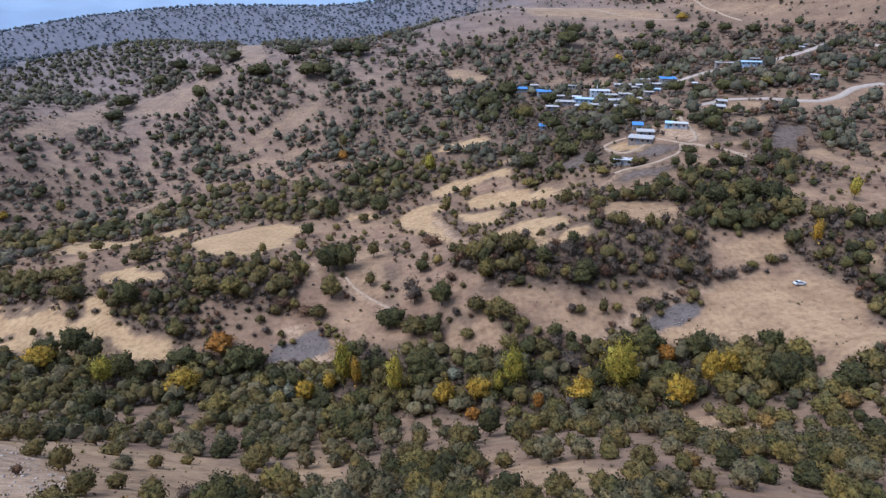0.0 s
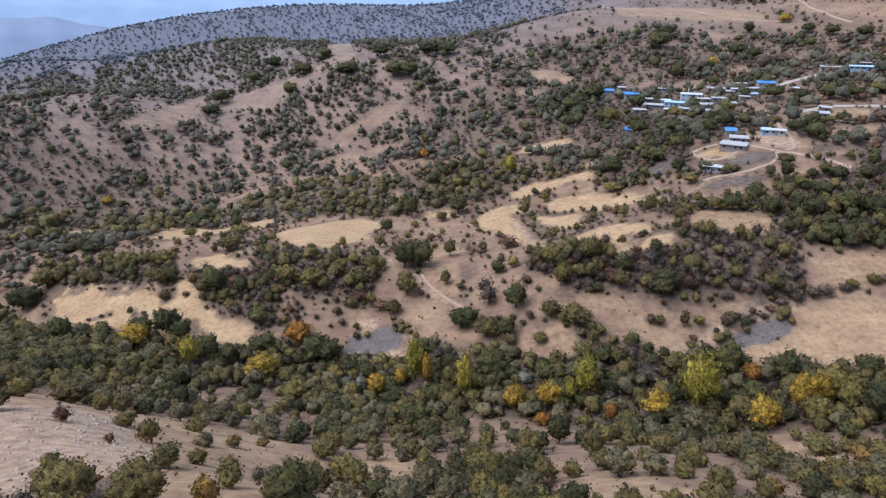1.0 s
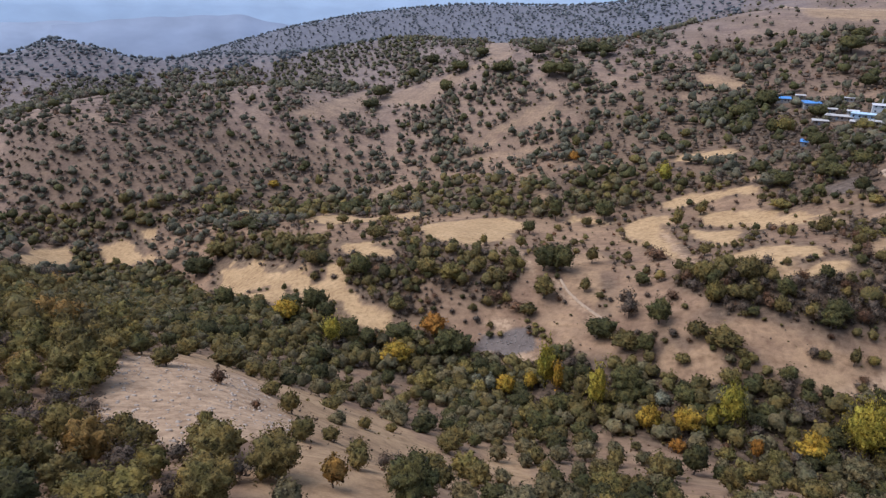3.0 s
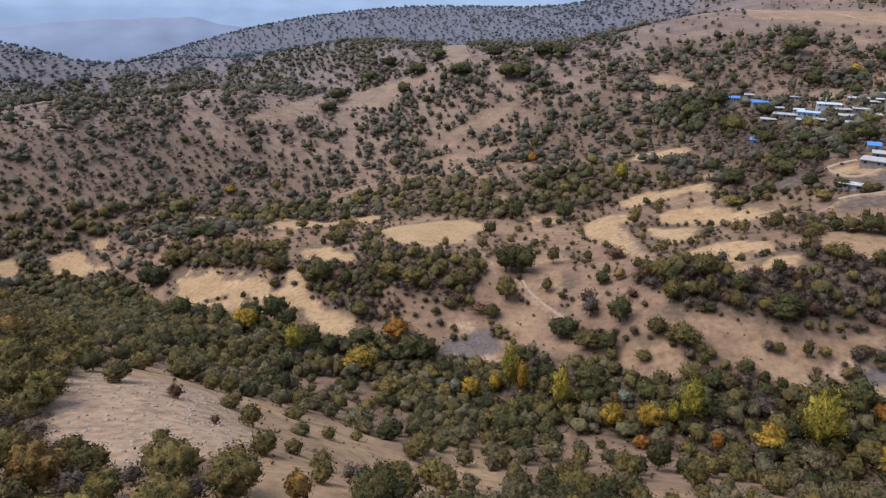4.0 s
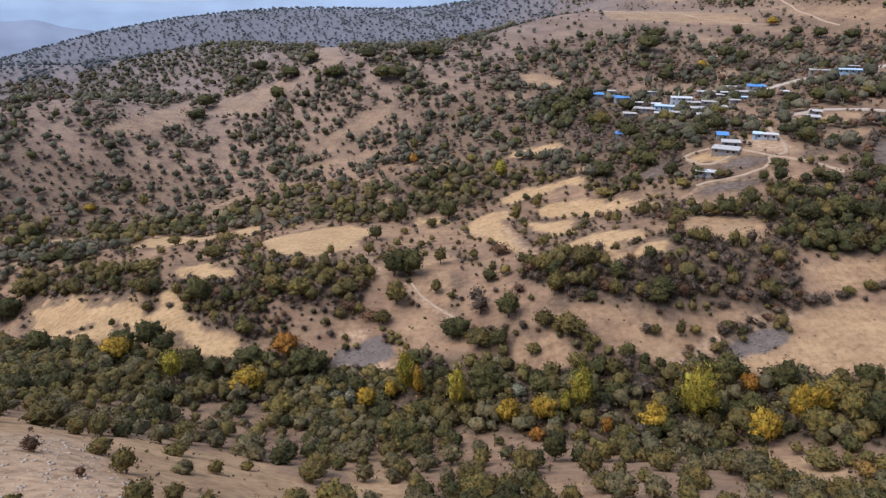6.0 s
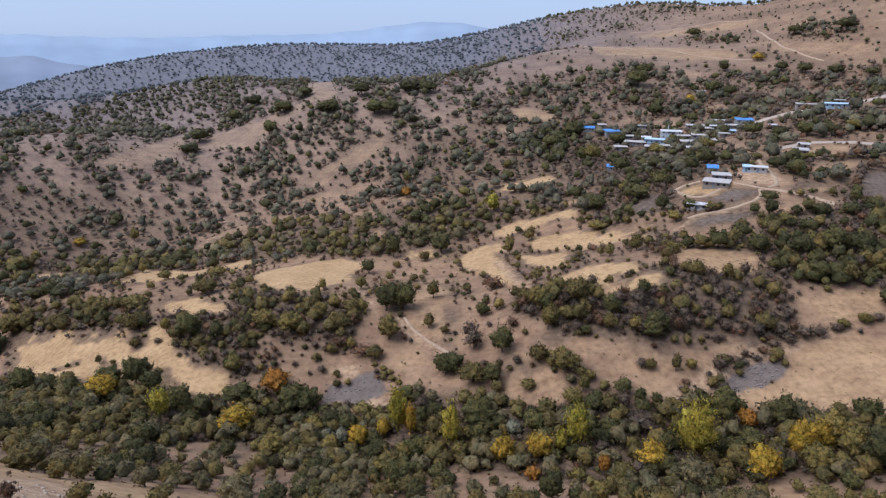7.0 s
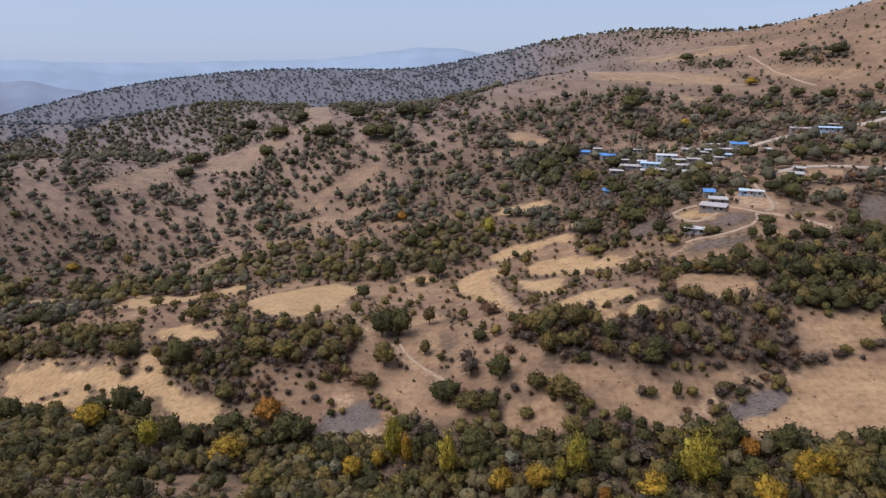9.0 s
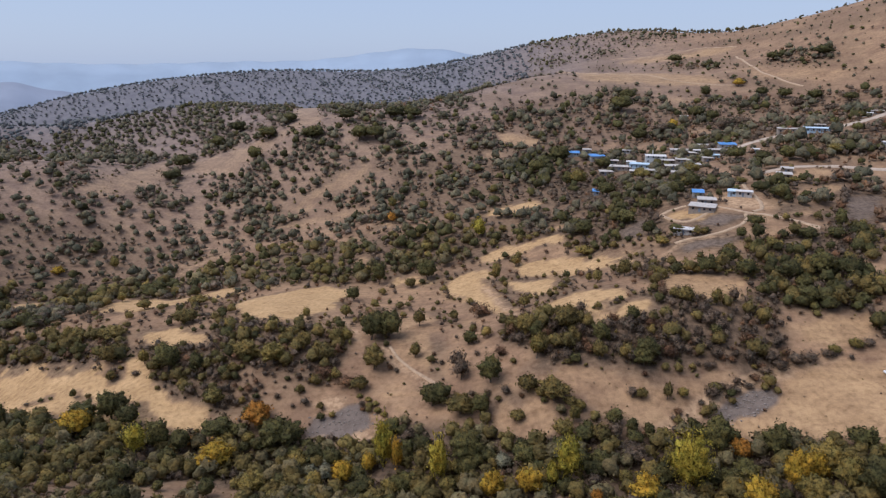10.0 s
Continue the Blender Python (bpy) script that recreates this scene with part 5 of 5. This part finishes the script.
# ---- roads ----
ROAD = plain("pale_earth_road", (0.40, 0.315, 0.245), 0.95, scale=0.6, spread=0.15, relief=0.05)
TRACK = plain("worn_earth_track", (0.37, 0.260, 0.168), 0.95, scale=0.6, spread=0.2, relief=0.05)
for name, wide, points in ROADS:
    xs, ys2 = [], []
    for (x0, y0), (x1, y1) in zip(points, points[1:]):
        n = max(2, int(math.hypot(x1 - x0, y1 - y0) / 2.5))
        xs += [x0 + (x1 - x0) * k / n for k in range(n)]
        ys2 += [y0 + (y1 - y0) * k / n for k in range(n)]
    xs, ys2 = np.array(xs), np.array(ys2)
    for _ in range(6):
        xs[1:-1], ys2[1:-1] = (xs[:-2] + xs[1:-1] * 2 + xs[2:]) / 4, (ys2[:-2] + ys2[1:-1] * 2 + ys2[2:]) / 4
    dx, dy = np.gradient(xs), np.gradient(ys2)
    long = np.hypot(dx, dy)
    side = np.array([-0.62, -0.5, -0.25, 0, 0.25, 0.5, 0.62])[:, None] * wide
    rx, ry = xs[None] - dy / long * side, ys2[None] + dx / long * side
    lift = np.array([-0.6, 0.3, 0.38, 0.42, 0.38, 0.3, -0.6])[:, None]
    ob = sheet(name, rx, ry, height(rx, ry) * 0.2 + height(xs, ys2)[None] * 0.8 + lift, ROAD if name == "road" else TRACK)
    tagged(ob, "pale unpaved road" if name == "road" else "narrow earth track", "road", kind="structure")


# ---- the village ----
def box(x0, y0, z0, x1, y1, z1):
    v = [(x, y, z) for z in (z0, z1) for x, y in ((x0, y0), (x1, y0), (x1, y1), (x0, y1))]
    return v, [(3, 2, 1, 0), (4, 5, 6, 7), (0, 1, 5, 4), (1, 2, 6, 5), (2, 3, 7, 6), (3, 0, 4, 7)]


def part(name, pieces, mat, parent, label=""):
    ob = new(name, mesh_of(name, pieces, mat))
    ob.parent = parent
    if label:
        tagged(ob, label)
    return ob


WALLS = {
    "white": plain("whitewash", (0.44, 0.42, 0.40), 0.9, scale=1.2, spread=0.12),
    # mud walls darkened: the shade under the eaves is put into the colour
    "flat": plain("mud_plaster", (0.27, 0.23, 0.195), 0.95, scale=1.0, spread=0.2),
    "blue_roof": plain("grey_block_wall", (0.28, 0.265, 0.25), 0.95, scale=1.2, spread=0.2),
    "blue_wall": plain("blue_paint_wall", (0.36, 0.48, 0.60), 0.85, scale=1.2, spread=0.15),
}
ROOFS = {
    "white": plain("pale_roof", (0.55, 0.53, 0.52), 0.9, scale=0.8, spread=0.15),
    "flat": plain("earth_roof", (0.42, 0.385, 0.355), 0.95, scale=0.8, spread=0.2),
    "blue_roof": plain("blue_sheet_metal", (0.10, 0.27, 0.58), 0.45, 0.2, scale=0.8, spread=0.15),
    "blue_wall": plain("light_blue_roof", (0.45, 0.58, 0.70), 0.6, scale=0.8, spread=0.15),
}
GLASS = plain("dark_window_glass", (0.03, 0.035, 0.045), 0.15)
DOOR = plain("painted_door", (0.16, 0.20, 0.26), 0.6)
LABELS = {
    "white": "whitewashed village house with a flat roof",
    "flat": "low mud-plastered house with a flat earth roof",
    "blue_roof": "block shed with a bright blue sheet-metal roof",
    "blue_wall": "light blue painted village house",
}


def house(kind, x, y, wide, deep, tall, turn):
    """Walls, roof with its edge, a door, and windows in the face towards the valley."""
    top = tagged(new("house"), LABELS[kind], "house", "village houses")
    foot = float(min(height(x + a, y + b) for a in (-wide / 2, wide / 2) for b in (-deep / 2, deep / 2)))
    top.matrix_world = pose(x, y, float(height(x, y)), 0, 0, turn)
    low = foot - float(height(x, y)) - 0.6
    w, d = wide / 2, deep / 2
    part("wall", [box(-w, -d, low, w, d, tall)], WALLS[kind], top)
    if kind == "blue_roof":
        v = [(-w - 0.4, -d - 0.4, tall), (w + 0.4, -d - 0.4, tall), (w + 0.4, d + 0.4, tall + 0.9), (-w - 0.4, d + 0.4, tall + 0.9)]
        v += [(a, b, c + 0.12) for a, b, c in v]
        part("roof", [(v, [(3, 2, 1, 0), (4, 5, 6, 7), (0, 1, 5, 4), (1, 2, 6, 5), (2, 3, 7, 6), (3, 0, 4, 7)])], ROOFS[kind], top)
        part("gable", [box(-w, d - 0.25, tall, w, d, tall + 0.85)], WALLS[kind], top)
    else:
        part("roof", [box(-w - 0.35, -d - 1.1, tall, w + 0.35, d + 0.3, tall + 0.26)], ROOFS[kind], top)
    if tall > 5:
        part("chimney", [tube([(-w * 0.3, 0.5, tall), (-w * 0.3, 0.5, tall + 3.6), (-w * 0.3, 0.5, tall + 3.7)], [0.42, 0.34, 0.2], 10)], WALLS[kind], top, "slim whitewashed chimney")
    part("door", [box(-0.5 - w * 0.15, -d - 0.05, 0, 0.5 - w * 0.15, -d - 0.003, 2.0)], DOOR, top)
    for floor_z in ([1.0] if tall < 5 else [1.0, 3.9]):
        n = max(1, int(wide / 3.2))
        for k in range(n):
            cx = -w + (k + 0.5) * wide / n + (0.9 if n == 1 else 0)
            if floor_z < 2 and abs(cx + w * 0.15) < 1.1:
                cx += 1.3
            if abs(cx) + 0.6 < w:
                part("window", [box(cx - 0.5, -d - 0.04, floor_z, cx + 0.5, -d - 0.003, floor_z + 1.1)], GLASS, top)
    return top


for row in HOUSES:
    house(*row)


# ---- the white car on the field ----
def car(x, y, turn):
    top = tagged(new("car"), "small white saloon car parked on the dry field", "car")
    top.matrix_world = pose(x, y, float(height(x, y)) + 0.05, 0, 0, turn)
    paint = plain("white_car_paint", (0.62, 0.62, 0.61), 0.3, scale=0.5, spread=0.04)
    tyre = plain("tyre_rubber", (0.03, 0.03, 0.03), 0.8)
    rim = plain("steel_rim", (0.35, 0.35, 0.36), 0.4, 0.8)

    def loft(sections, mat, name):
        v, q = [], []
        for k, (sx, lo, hi, half) in enumerate(sections):
            v += [(sx, -half, lo), (sx, half, lo), (sx, half * 0.94, hi), (sx, -half * 0.94, hi)]
            if k:
                o = 4 * (k - 1)
                q += [(o + i, o + (i + 1) % 4, o + 4 + (i + 1) % 4, o + 4 + i) for i in range(4)]
        q += [(3, 2, 1, 0), tuple(4 * (len(sections) - 1) + i for i in range(4))]
        return part(name, [(v, q)], mat, top)

    loft([(-2.15, 0.42, 0.78, 0.72), (-2.0, 0.3, 0.92, 0.8), (-1.2, 0.26, 0.98, 0.84), (0.7, 0.26, 0.95, 0.84), (1.8, 0.3, 0.82, 0.8), (2.15, 0.4, 0.66, 0.7)], paint, "body")
    loft([(-1.5, 0.95, 1.0, 0.74), (-1.0, 0.96, 1.36, 0.66), (0.1, 0.95, 1.4, 0.66), (0.85, 0.93, 0.99, 0.74)], GLASS, "cabin_glass")
    loft([(-1.02, 1.34, 1.43, 0.62), (0.1, 1.37, 1.45, 0.62)], paint, "roof")
    for sx in (-1.3, 1.3):
        for sy in (-0.78, 0.78):
            ring = tube([(sx, sy - 0.1, 0.31), (sx, sy - 0.09, 0.31), (sx, sy + 0.09, 0.31), (sx, sy + 0.1, 0.31)], [0.2, 0.31, 0.31, 0.2], 16)
            wheel = part("wheel", [ring], tyre, top)
            disc = new("rim", mesh_of("rim", [tube([(sx, sy - 0.11, 0.31), (sx, sy - 0.105, 0.31), (sx, sy + 0.105, 0.31), (sx, sy + 0.11, 0.31)], [0.01, 0.19, 0.19, 0.01], 14)], rim))
            disc.parent = wheel
    return top


car(*CAR_AT, 8)


# ---- stones on the bare spur ----
def stones(name, label, count, corners, sizes, seed, mat):
    rng = np.random.default_rng(seed)
    c = np.array(corners, float)
    bv, bf = ball()
    vs, qs, n = [], [], 0
    while n < count:
        x, y = rng.uniform(c.min(0), c.max(0))
        if not inside(np.array([x]), np.array([y]), corners)[0]:
            continue
        s = sizes[0] + (sizes[1] - sizes[0]) * rng.random() ** 4
        v = bv * rng.uniform(0.7, 1.2, (len(bv), 1)) * s * rng.uniform((0.8, 0.6, 0.4), (1.3, 1.1, 0.7))
        vs.append(v + (x, y, float(height(x, y)) + 0.1 * s))
        qs.append(np.stack([bf[:, 0], bf[:, 1], bf[:, 2], bf[:, 2]], -1) + n * len(bv))
        n += 1
    me = fast_mesh(name, np.concatenate(vs), np.concatenate(qs), mat)
    return tagged(new(name, me), label, "stones", kind="stuff")


STONE = plain("pale_limestone", (0.37, 0.29, 0.22), 0.95, scale=2.0, spread=0.25, relief=0.03)
SPUR_FACE = [c for k, c in FIELDS if k == "pale"][-1]
stones("scree", "pale limestone rubble on the bare spur", 1500, SPUR_FACE, (0.05, 0.4), 5, STONE)
RUBBLE = plain("grey_fieldstone", (0.20, 0.165, 0.14), 0.95, scale=2.0, spread=0.35, relief=0.03)
for patch in [c for k, c in FIELDS if k == "gravel"][-2:]:
    stones("rubble", "grey stones cleared onto a bare patch of the field", 420, patch, (0.1, 0.55), 9, RUBBLE)
